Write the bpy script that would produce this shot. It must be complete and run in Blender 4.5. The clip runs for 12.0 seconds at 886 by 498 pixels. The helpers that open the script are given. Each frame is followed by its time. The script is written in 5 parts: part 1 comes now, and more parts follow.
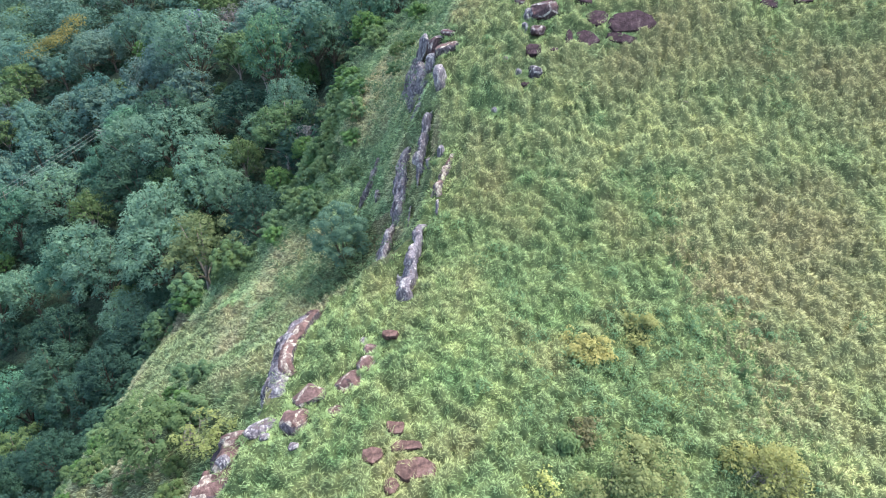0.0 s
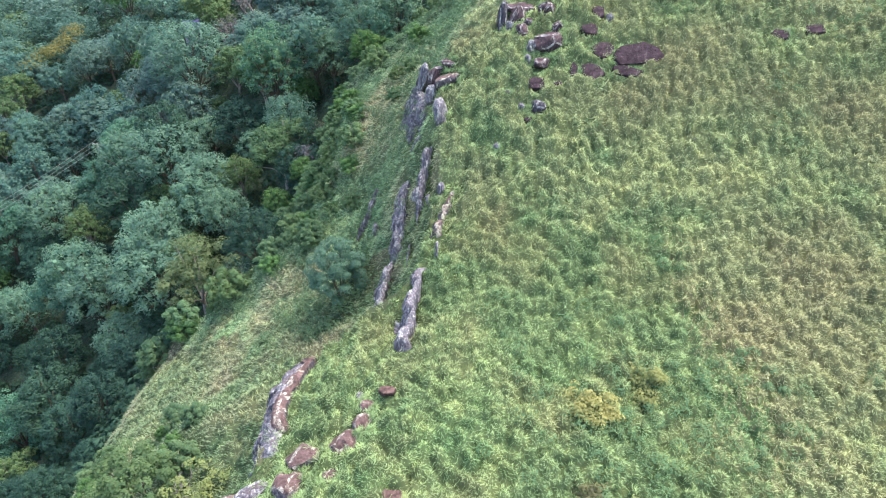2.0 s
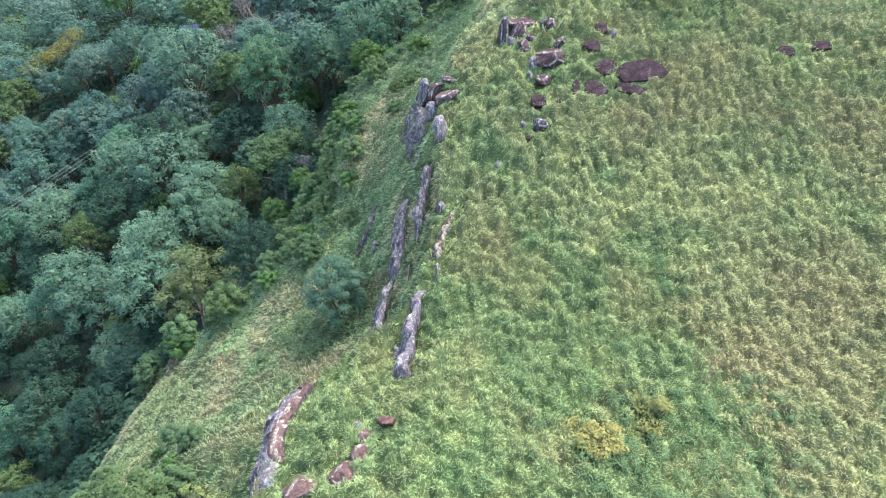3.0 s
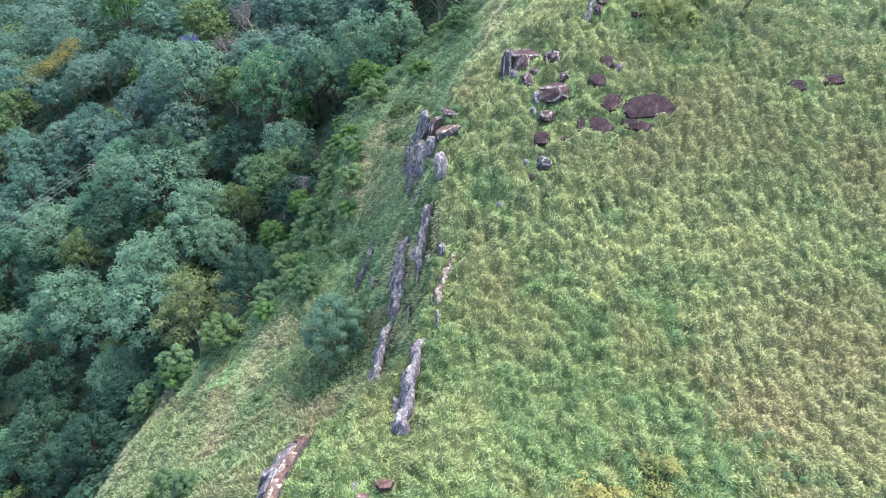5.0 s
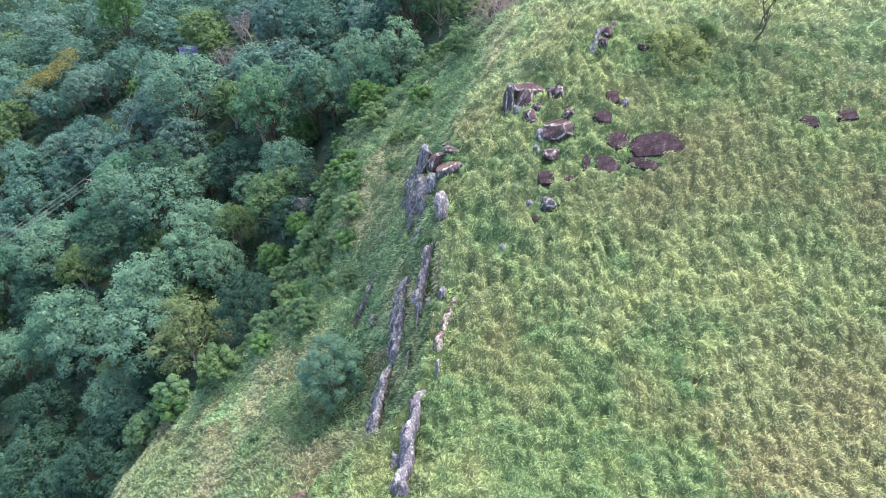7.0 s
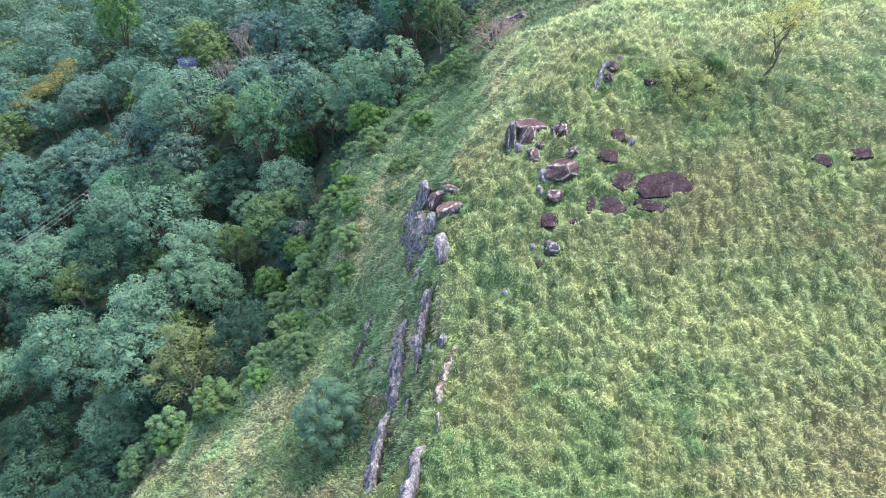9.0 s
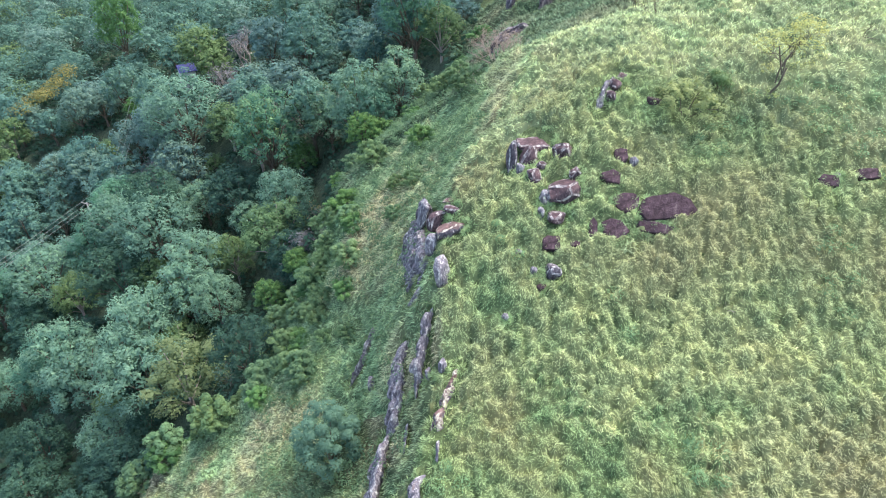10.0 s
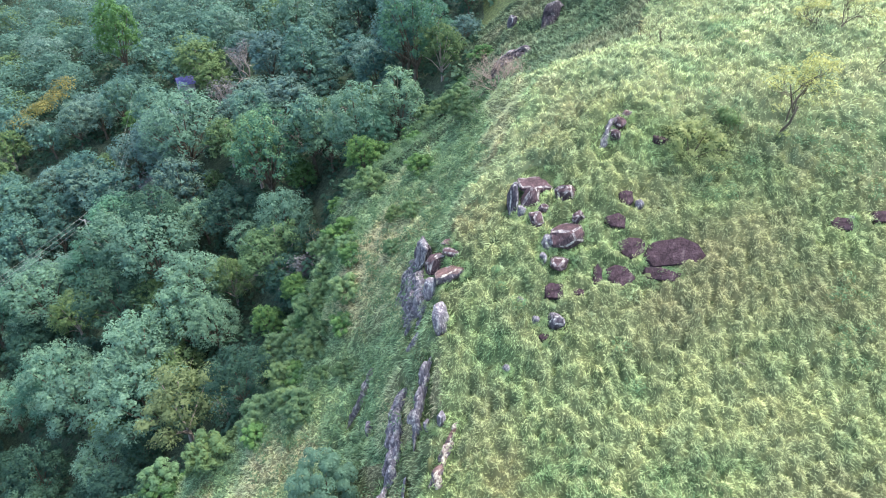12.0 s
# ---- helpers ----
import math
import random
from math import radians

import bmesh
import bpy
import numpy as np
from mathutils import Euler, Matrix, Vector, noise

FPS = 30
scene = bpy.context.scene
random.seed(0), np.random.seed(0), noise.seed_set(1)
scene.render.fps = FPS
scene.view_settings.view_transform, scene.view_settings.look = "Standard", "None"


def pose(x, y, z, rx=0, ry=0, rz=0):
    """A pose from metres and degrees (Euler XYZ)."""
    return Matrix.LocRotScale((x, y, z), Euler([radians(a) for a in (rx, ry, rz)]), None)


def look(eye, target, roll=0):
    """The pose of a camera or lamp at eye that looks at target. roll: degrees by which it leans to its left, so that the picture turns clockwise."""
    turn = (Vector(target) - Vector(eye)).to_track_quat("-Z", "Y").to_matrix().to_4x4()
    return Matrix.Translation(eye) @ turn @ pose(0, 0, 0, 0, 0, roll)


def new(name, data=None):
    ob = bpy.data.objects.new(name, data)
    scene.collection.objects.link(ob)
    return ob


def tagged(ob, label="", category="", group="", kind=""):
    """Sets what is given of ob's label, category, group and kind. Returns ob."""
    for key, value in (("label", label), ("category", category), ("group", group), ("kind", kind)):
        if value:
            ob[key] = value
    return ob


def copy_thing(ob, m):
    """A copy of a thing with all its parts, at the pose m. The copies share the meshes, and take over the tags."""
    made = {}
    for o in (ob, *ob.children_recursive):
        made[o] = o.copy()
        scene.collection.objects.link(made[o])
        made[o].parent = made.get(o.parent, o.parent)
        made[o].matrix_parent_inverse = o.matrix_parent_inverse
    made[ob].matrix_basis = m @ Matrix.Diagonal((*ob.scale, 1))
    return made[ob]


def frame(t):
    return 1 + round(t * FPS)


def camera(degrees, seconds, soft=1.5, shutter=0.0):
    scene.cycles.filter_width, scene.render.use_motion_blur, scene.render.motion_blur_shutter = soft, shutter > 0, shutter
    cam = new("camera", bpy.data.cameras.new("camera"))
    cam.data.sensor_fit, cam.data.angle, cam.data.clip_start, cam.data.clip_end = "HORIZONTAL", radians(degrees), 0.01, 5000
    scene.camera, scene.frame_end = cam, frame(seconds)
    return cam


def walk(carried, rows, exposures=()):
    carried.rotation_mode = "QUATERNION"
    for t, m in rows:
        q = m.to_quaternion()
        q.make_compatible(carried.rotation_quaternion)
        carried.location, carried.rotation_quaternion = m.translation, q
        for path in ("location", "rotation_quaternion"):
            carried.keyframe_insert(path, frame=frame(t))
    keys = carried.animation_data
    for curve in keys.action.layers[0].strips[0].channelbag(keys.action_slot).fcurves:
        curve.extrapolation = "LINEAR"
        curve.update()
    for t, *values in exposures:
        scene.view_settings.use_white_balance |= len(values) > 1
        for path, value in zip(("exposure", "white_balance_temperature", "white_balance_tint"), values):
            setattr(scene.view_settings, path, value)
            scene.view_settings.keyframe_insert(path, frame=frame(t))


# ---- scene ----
cam = camera(72.0, 12.0, soft=1.0)
# seconds, eye, tilt up from straight down, lean, turn to the left
PATH = [
    (0.0, (0.000, 0.000, 50.000), 58.000, 0.000, -0.000),
    (1.0, (0.048, 1.142, 50.731), 57.970, 0.022, 0.079),
    (2.0, (0.082, 2.278, 51.474), 57.926, 0.027, 0.155),
    (3.0, (0.105, 3.408, 52.227), 57.871, 0.016, 0.229),
    (4.0, (0.122, 4.536, 52.987), 57.808, -0.012, 0.304),
    (5.0, (0.137, 5.662, 53.754), 57.739, -0.055, 0.382),
    (6.0, (0.154, 6.787, 54.524), 57.667, -0.115, 0.467),
    (7.0, (0.177, 7.913, 55.296), 57.595, -0.190, 0.560),
    (8.0, (0.211, 9.042, 56.069), 57.525, -0.282, 0.664),
    (9.0, (0.260, 10.175, 56.840), 57.460, -0.388, 0.782),
    (10.0, (0.327, 11.314, 57.606), 57.403, -0.510, 0.916),
    (11.0, (0.418, 12.460, 58.368), 57.356, -0.648, 1.069),
    (12.0, (0.535, 13.615, 59.121), 57.323, -0.800, 1.242),
]
walk(cam, [(t, Matrix.Translation(eye) @ pose(0, 0, 0, 0, 0, turn) @ pose(0, 0, 0, tilt, 0, 0) @ pose(0, 0, 0, 0, 0, lean)) for t, eye, tilt, lean, turn in PATH],
     exposures=[(0.0, 2.05), (4.0, 2.10), (8.0, 2.16), (12.0, 2.24)])

# ---------------------------------------------------------------- world and sun
world = bpy.data.worlds.new("sky")
scene.world = world
world.use_nodes = True
wn = world.node_tree
sky = wn.nodes.new("ShaderNodeTexSky")
sky.sky_type, sky.sun_disc = "NISHITA", False
SUN_UP, SUN_ROUND = radians(64), radians(60)
sky.sun_elevation, sky.sun_rotation = SUN_UP, SUN_ROUND
sky.air_density, sky.dust_density, sky.ozone_density = 1.0, 2.5, 1.0
wn.links.new(sky.outputs[0], wn.nodes["Background"].inputs[0])
wn.nodes["Background"].inputs[1].default_value = 0.15
sun = new("sun", bpy.data.lights.new("sun", "SUN"))
sun.data.energy, sun.data.angle, sun.data.color = 1.4, radians(35), (1.0, 0.95, 0.86)
sun_from = Vector((math.sin(SUN_ROUND) * math.cos(SUN_UP), math.cos(SUN_ROUND) * math.cos(SUN_UP), math.sin(SUN_UP)))
sun.matrix_world = look(Vector((60, 40, 120)), Vector((60, 40, 120)) - sun_from)


# ---------------------------------------------------------------- materials
def ramp(nt, fac, stops):
    node = nt.nodes.new("ShaderNodeValToRGB")
    el = node.color_ramp.elements
    while len(el) < len(stops):
        el.new(0.5)
    for e, (p, c) in zip(el, stops):
        e.position, e.color = p, (*c, 1)
    nt.links.new(fac, node.inputs[0])
    return node.outputs[0]


def mix(nt, fac, a, b, mode="MIX"):
    node = nt.nodes.new("ShaderNodeMix")
    node.data_type, node.blend_type = "RGBA", mode
    for sock, v in ((node.inputs[0], fac), (node.inputs[6], a), (node.inputs[7], b)):
        if isinstance(v, (int, float)):
            sock.default_value = v
        elif isinstance(v, tuple):
            sock.default_value = (*v, 1)
        else:
            nt.links.new(v, sock)
    return node.outputs[2]


def noise_at(nt, scale, detail=3.0, rough=0.55, coords="Object", squash=None):
    tc = nt.nodes.new("ShaderNodeTexCoord")
    src = tc.outputs[coords]
    if squash:
        mp = nt.nodes.new("ShaderNodeMapping")
        mp.inputs["Scale"].default_value = squash
        nt.links.new(src, mp.inputs[0])
        src = mp.outputs[0]
    n = nt.nodes.new("ShaderNodeTexNoise")
    n.inputs["Scale"].default_value, n.inputs["Detail"].default_value, n.inputs["Roughness"].default_value = scale, detail, rough
    nt.links.new(src, n.inputs["Vector"])
    return n.outputs["Fac"]


def surface(name, rough=0.8):
    m = bpy.data.materials.new(name)
    m.use_nodes = True
    b = m.node_tree.nodes["Principled BSDF"]
    b.inputs["Roughness"].default_value = rough
    b.inputs["Specular IOR Level"].default_value = 0.18
    return m, m.node_tree, b


def bump(nt, b, height, strength, distance):
    bp = nt.nodes.new("ShaderNodeBump")
    bp.inputs["Strength"].default_value, bp.inputs["Distance"].default_value = strength, distance
    nt.links.new(height, bp.inputs["Height"])
    nt.links.new(bp.outputs[0], b.inputs["Normal"])


def let_through(m, nt, b, colour, share):
    """Thin leaves let part of the light through."""
    out = nt.nodes["Material Output"]
    thin, both = nt.nodes.new("ShaderNodeBsdfTranslucent"), nt.nodes.new("ShaderNodeMixShader")
    both.inputs[0].default_value = share
    nt.links.new(colour, thin.inputs[0])
    nt.links.new(b.outputs[0], both.inputs[1])
    nt.links.new(thin.outputs[0], both.inputs[2])
    nt.links.new(both.outputs[0], out.inputs[0])


def blade_material(name, low, mid, high, dry, patch=0.12, dry_from=0.62, gloss=0.08):
    """Grass: a tone for each blade, drifts of tone over a metre and over ten metres, dry drifts."""
    m, nt, b = surface(name, 0.7)
    b.inputs["Specular IOR Level"].default_value = gloss
    geo = nt.nodes.new("ShaderNodeNewGeometry")
    per = ramp(nt, geo.outputs["Random Per Island"], [(0.0, tuple(0.5 * p + 0.5 * q for p, q in zip(low, mid))), (0.55, mid), (1.0, tuple(0.1 * p + 0.9 * q for p, q in zip(high, mid)))])
    tc, cell, one = nt.nodes.new("ShaderNodeTexCoord"), nt.nodes.new("ShaderNodeTexVoronoi"), nt.nodes.new("ShaderNodeSeparateColor")
    cell.inputs["Scale"].default_value = 2.2
    nt.links.new(tc.outputs["Object"], cell.inputs["Vector"])
    nt.links.new(cell.outputs["Color"], one.inputs[0])
    c = mix(nt, 1.0, per, ramp(nt, one.outputs[0], [(0.0, (0.56, 0.62, 0.60)), (0.45, (0.93, 0.95, 0.94)), (1.0, (1.17, 1.14, 1.1))]), "MULTIPLY")
    clump = ramp(nt, noise_at(nt, 0.45, 3.0), [(0.32, (0.72, 0.79, 0.82)), (0.5, (0.98, 0.99, 1.0)), (0.68, (1.22, 1.14, 1.08))])
    c = mix(nt, 1.0, c, clump, "MULTIPLY")
    green = ramp(nt, noise_at(nt, 0.19, 4.0, 0.6), [(0.52, (1, 1, 1)), (0.66, (0.82, 0.95, 0.91))])
    c = mix(nt, 1.0, c, green, "MULTIPLY")
    drift = ramp(nt, noise_at(nt, patch, 3.0), [(dry_from - 0.12, (0, 0, 0)), (dry_from + 0.1, (1, 1, 1))])
    c = mix(nt, drift, c, dry)
    nt.links.new(c, b.inputs["Base Color"])
    let_through(m, nt, b, c, 0.16)
    return m


def leaf_material(name, a, c2, c3, rough=0.7):
    """Leaves: a tone for each leaf and a shift of tone for each plant."""
    m, nt, b = surface(name, rough)
    geo = nt.nodes.new("ShaderNodeNewGeometry")
    info = nt.nodes.new("ShaderNodeObjectInfo")
    per = ramp(nt, geo.outputs["Random Per Island"], [(0.0, tuple(0.5 * (p + q) for p, q in zip(a, c2))), (0.6, c2), (1.0, tuple(0.5 * (p + q) for p, q in zip(c3, c2)))])
    own = ramp(nt, info.outputs["Random"], [(0.0, (0.70, 0.80, 0.84)), (0.3, (0.9, 0.95, 0.95)), (0.65, (1.12, 1.08, 0.9)), (0.85, (1.0, 1.12, 1.12)), (1.0, (1.25, 1.2, 1.1))])
    c = mix(nt, 1.0, per, own, "MULTIPLY")
    c = mix(nt, 1.0, c, ramp(nt, noise_at(nt, 0.6, 2.0), [(0.3, (0.75, 0.8, 0.8)), (0.7, (1.2, 1.15, 1.1))]), "MULTIPLY")
    nt.links.new(c, b.inputs["Base Color"])
    let_through(m, nt, b, c, 0.38)
    return m


# the grasses: dark, middle and bright blades, dry blades, size of the drifts
GRASSES = {
    "grass_blades": ((0.33, 0.39, 0.188), (0.444, 0.524, 0.252), (0.452, 0.515, 0.272), (0.404, 0.399, 0.21), 0.1, 0.58),
    "lush_grass_blades": ((0.231, 0.328, 0.15), (0.327, 0.445, 0.203), (0.397, 0.491, 0.252), (0.39, 0.41, 0.197), 0.2, 0.62),
    # crest: paler tones, with the extra light on the flat top put into them
    "crest_grass_blades": ((0.461, 0.561, 0.279), (0.486, 0.575, 0.303), (0.539, 0.585, 0.338), (0.493, 0.509, 0.28), 0.2, 0.66),
    "long_slope_grass": ((0.243, 0.361, 0.184), (0.377, 0.513, 0.269), (0.53, 0.637, 0.351), (0.628, 0.567, 0.332), 0.13, 0.62),
    # far hill: dark green cover, with the hill's shade put into its tones
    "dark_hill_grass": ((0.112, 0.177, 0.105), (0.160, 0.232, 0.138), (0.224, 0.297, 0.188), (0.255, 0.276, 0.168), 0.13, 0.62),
    "dry_shelf_grass": ((0.215, 0.299, 0.148), (0.305, 0.383, 0.202), (0.389, 0.446, 0.256), (0.417, 0.391, 0.24), 0.16, 0.57),
}
BLADES = [blade_material(k, *v) for k, v in GRASSES.items()]
GRASS, GRASS_LUSH, GRASS_CREST = BLADES[:3]
# same tones darkened: shade between the tussocks put into the turf's colour
SHADED_THATCH = [blade_material(k + "_shaded_thatch", *(tuple(0.29 * c for c in tone) for tone in v[:4]), *v[4:], 0.02) for k, v in GRASSES.items()]
HERB = leaf_material("herb_leaves", (0.095, 0.167, 0.080), (0.140, 0.219, 0.111), (0.190, 0.278, 0.148))
LEAF_BLUE = leaf_material("blue_green_leaves", (0.076, 0.175, 0.113), (0.110, 0.229, 0.151), (0.165, 0.301, 0.204))
LEAF_PALE = leaf_material("silvery_green_leaves", (0.104, 0.195, 0.136), (0.151, 0.260, 0.186), (0.213, 0.332, 0.242))
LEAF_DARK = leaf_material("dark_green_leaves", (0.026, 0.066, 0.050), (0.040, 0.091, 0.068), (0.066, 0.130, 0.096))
LEAF_BLUE_DARK = leaf_material("grey_green_leaves", (0.062, 0.123, 0.092), (0.097, 0.176, 0.132), (0.158, 0.255, 0.197))
LEAF_FRESH = leaf_material("fresh_green_leaves", (0.070, 0.148, 0.057), (0.100, 0.196, 0.070), (0.144, 0.244, 0.096))
LEAF_OLIVE = leaf_material("olive_leaves", (0.077, 0.138, 0.062), (0.118, 0.184, 0.085), (0.169, 0.236, 0.112))
LEAF_YELLOW = leaf_material("yellowing_leaves", (0.256, 0.277, 0.097), (0.337, 0.360, 0.132), (0.434, 0.450, 0.180))
LEAF_TAN = leaf_material("tan_green_leaves", (0.136, 0.170, 0.077), (0.170, 0.209, 0.095), (0.212, 0.257, 0.126))
LEAF_PINK = leaf_material("withered_leaves", (0.22, 0.165, 0.13), (0.28, 0.21, 0.17), (0.34, 0.27, 0.21))
LEAF_GREY = leaf_material("withered_grey_leaves", (0.15, 0.14, 0.15), (0.20, 0.19, 0.20), (0.26, 0.25, 0.25))
LEAF_ORANGE = leaf_material("orange_flowers", (0.140, 0.149, 0.051), (0.211, 0.175, 0.059), (0.280, 0.200, 0.071))
# far trees: the bluish haze of distance put into the leaf colours
MIST_BLUE = leaf_material("hazed_blue_leaves", (0.079, 0.164, 0.134), (0.106, 0.200, 0.167), (0.142, 0.251, 0.209))
MIST_PALE = leaf_material("hazed_pale_leaves", (0.101, 0.178, 0.159), (0.131, 0.215, 0.193), (0.170, 0.260, 0.235))
MIST_DARK = leaf_material("hazed_dark_leaves", (0.061, 0.129, 0.114), (0.086, 0.168, 0.147), (0.117, 0.220, 0.191))
LEAF_GOLD = leaf_material("golden_leaves", (0.40, 0.34, 0.12), (0.52, 0.44, 0.16), (0.64, 0.54, 0.22))
LEAF_STRAW = leaf_material("straw_green_leaves", (0.21, 0.225, 0.095), (0.27, 0.285, 0.12), (0.34, 0.35, 0.16))
LEAF_OCHRE = leaf_material("ochre_green_leaves", (0.27, 0.29, 0.115), (0.36, 0.375, 0.155), (0.47, 0.47, 0.21))
LEAF_RUSTY = leaf_material("rusty_leaves", (0.152, 0.138, 0.068), (0.199, 0.180, 0.090), (0.257, 0.233, 0.126))


def bark_material(name, dark, light):
    m, nt, b = surface(name, 0.9)
    n = noise_at(nt, 6.0, 4.0, 0.6, "Object", (1, 1, 0.25))
    nt.links.new(ramp(nt, n, [(0.3, dark), (0.7, light)]), b.inputs["Base Color"])
    bump(nt, b, n, 0.6, 0.03)
    return m


BARK = bark_material("dark_bark", (0.05, 0.04, 0.03), (0.14, 0.12, 0.09))
BARK_PINK = bark_material("pinkish_bark", (0.22, 0.16, 0.135), (0.42, 0.33, 0.28))
BARK_PALE = bark_material("pale_bark", (0.16, 0.14, 0.12), (0.34, 0.30, 0.27))


def soil_material(name, stops):
    m, nt, b = surface(name, 0.95)
    n1, n2, n3 = noise_at(nt, 0.25, 4.0), noise_at(nt, 3.0, 5.0, 0.7), noise_at(nt, 14.0, 3.0, 0.7)
    c = ramp(nt, n1, stops)
    c = mix(nt, 1.0, c, ramp(nt, n2, [(0.35, (0.45, 0.5, 0.45)), (0.65, (1.5, 1.45, 1.3))]), "MULTIPLY")
    c = mix(nt, 1.0, c, ramp(nt, n3, [(0.4, (0.55, 0.55, 0.55)), (0.6, (1.4, 1.4, 1.3))]), "MULTIPLY")
    nt.links.new(c, b.inputs["Base Color"])
    bump(nt, b, n2, 0.9, 0.15)
    return m


SOIL = soil_material("grass_shaded_thatch", [(0.35, (0.06, 0.085, 0.04)), (0.6, (0.075, 0.10, 0.048)), (0.75, (0.095, 0.11, 0.056))])
# leaf litter, with the shade under the trees put into its darker colour
SHADED_LITTER = soil_material("shaded_forest_litter", [(0.35, (0.035, 0.056, 0.04)), (0.6, (0.048, 0.068, 0.047)), (0.75, (0.065, 0.077, 0.052))])


def crust_material(name, bare, pale):
    """Worn edges of a rock under broken crusts of pale lichen."""
    m, nt, b = surface(name, 0.92)
    n_ = noise_at(nt, 5.0, 5.0, 0.75)
    nt.links.new(ramp(nt, n_, [(0.44, bare), (0.53, tuple(0.6 * p + 0.4 * q for p, q in zip(bare, pale))), (0.64, pale)]), b.inputs["Base Color"])
    bump(nt, b, n_, 0.6, 0.04)
    return m


def rock_material(name, face_dark, face_light, top, lichen, brown_from=0.72, lichen_from=0.69):
    """Weathered rock: grey-violet sides in upright streaks, brown on what faces the sky, crusts of lichen."""
    m, nt, b = surface(name, 0.88)
    geo = nt.nodes.new("ShaderNodeNewGeometry")
    sep = nt.nodes.new("ShaderNodeSeparateXYZ")
    nt.links.new(geo.outputs["True Normal"], sep.inputs[0])
    streak = noise_at(nt, 6.5, 6.0, 0.78, "Object", (1.3, 1.3, 0.4))
    grain = noise_at(nt, 9.0, 4.0, 0.6)
    side = ramp(nt, streak, [(0.38, face_dark), (0.46, tuple(0.6 * v for v in face_light)), (0.57, face_light), (lichen_from, lichen)])
    up = ramp(nt, sep.outputs["Z"], [(brown_from, (0, 0, 0)), (min(1.0, brown_from + 0.2), (1, 1, 1))])
    topc = ramp(nt, noise_at(nt, 2.6, 5.0, 0.7), [(0.4, tuple(0.7 * v for v in top)), (0.6, tuple(1.35 * v for v in top)), (0.72, lichen)])
    c = mix(nt, up, side, topc)
    c = mix(nt, 1.0, c, ramp(nt, grain, [(0.3, (0.65, 0.65, 0.67)), (0.7, (1.25, 1.25, 1.22))]), "MULTIPLY")
    nt.links.new(c, b.inputs["Base Color"])
    bump(nt, b, mix(nt, 0.5, streak, grain), 0.9, 0.12)
    return m


ROCK = rock_material("grey_rock", (0.060, 0.053, 0.070), (0.20, 0.182, 0.212), (0.13, 0.105, 0.11), (0.42, 0.40, 0.385), 0.93, 0.58)
ROCK_CAP = rock_material("brown_topped_rock", (0.05, 0.042, 0.052), (0.15, 0.128, 0.15), (0.13, 0.082, 0.077), (0.42, 0.38, 0.31), 0.35, 0.66)
ROCK_DARK = rock_material("dark_grey_rock", (0.025, 0.023, 0.032), (0.085, 0.074, 0.092), (0.075, 0.058, 0.064), (0.32, 0.31, 0.30), 0.85, 0.68)
ROCK_RED = rock_material("red_brown_rock", (0.06, 0.038, 0.034), (0.11, 0.068, 0.06), (0.115, 0.07, 0.062), (0.2, 0.16, 0.14), 0.4, 0.85)
ROCK_BARE = rock_material("brown_slab_rock", (0.024, 0.015, 0.019), (0.046, 0.029, 0.036), (0.046, 0.028, 0.035), (0.15, 0.115, 0.115), 0.4, 0.85)
ROCK_PLUM = rock_material("plum_brown_rock", (0.035, 0.024, 0.030), (0.085, 0.058, 0.066), (0.080, 0.050, 0.055), (0.33, 0.30, 0.28), 0.35, 0.70)
CRUST = {"plum_brown_rock": crust_material("plum_lichen_crust", (0.10, 0.08, 0.088), (0.42, 0.39, 0.36)), "dark_grey_rock": crust_material("grey_lichen_crust", (0.08, 0.072, 0.085), (0.44, 0.43, 0.41)), "grey_rock": crust_material("lichen_crust", (0.10, 0.092, 0.11), (0.46, 0.45, 0.43)), "brown_topped_rock": crust_material("cream_lichen_crust", (0.12, 0.085, 0.08), (0.50, 0.46, 0.38))}


# ---------------------------------------------------------------- the lie of the land
def lattice(ix, iy, seed):
    v = np.sin(ix * 127.1 + iy * 311.7 + seed * 74.7) * 43758.5453
    return v - np.floor(v)


def rough(x, y, size, seed=0):
    """Smooth noise from -1 to 1 with bumps of that size."""
    u, v = x / size, y / size
    iu, iv = np.floor(u), np.floor(v)
    fu, fv = u - iu, v - iv
    fu, fv = fu * fu * (3 - 2 * fu), fv * fv * (3 - 2 * fv)
    a = lattice(iu, iv, seed) * (1 - fu) + lattice(iu + 1, iv, seed) * fu
    b = lattice(iu, iv + 1, seed) * (1 - fu) + lattice(iu + 1, iv + 1, seed) * fu
    return 2 * (a * (1 - fv) + b * fv) - 1


# Cross-sections of the ridge from the near end to the far end: the crown of the hill, the rim of the
# cliff, its foot, the grassy shelf below it, and the wooded valley side at three distances.
ALONG = (-60, 5, 14, 19, 20.3, 22, 24.4, 26, 27.2, 28.5, 33, 36, 42, 45, 46.5, 50, 54, 62, 75, 90, 115, 160, 240)
FLANK = (7.4, 23.1, 26, 27.3, 27.7, 28.5, 29.6, 30.4, 31.17, 32, 34.8, 36.7, 42.7, 44.83, 46.8, 48, 48.9, 49.9, 53, 57, 62, 70, 80)
CROWN = (8.6, 25.9, 29.1, 30.4, 30.9, 31.1, 31.4, 31.7, 31.9, 32.7, 35.2, 37.7, 43.3, 44.93, 46.6, 47.5, 48.5, 46.4, 46.6, 52, 60, 70, 80)
RIM_X = (-22, -13.2, -10.9, -9.3, -7.5, -7.7, -7.9, -7.5, -6.4, -1.7, -0.6, 0.1, -0.3, 1.1, 1.8, 3.99, 6.5, 4, 6, 6, 6, 6, 6)
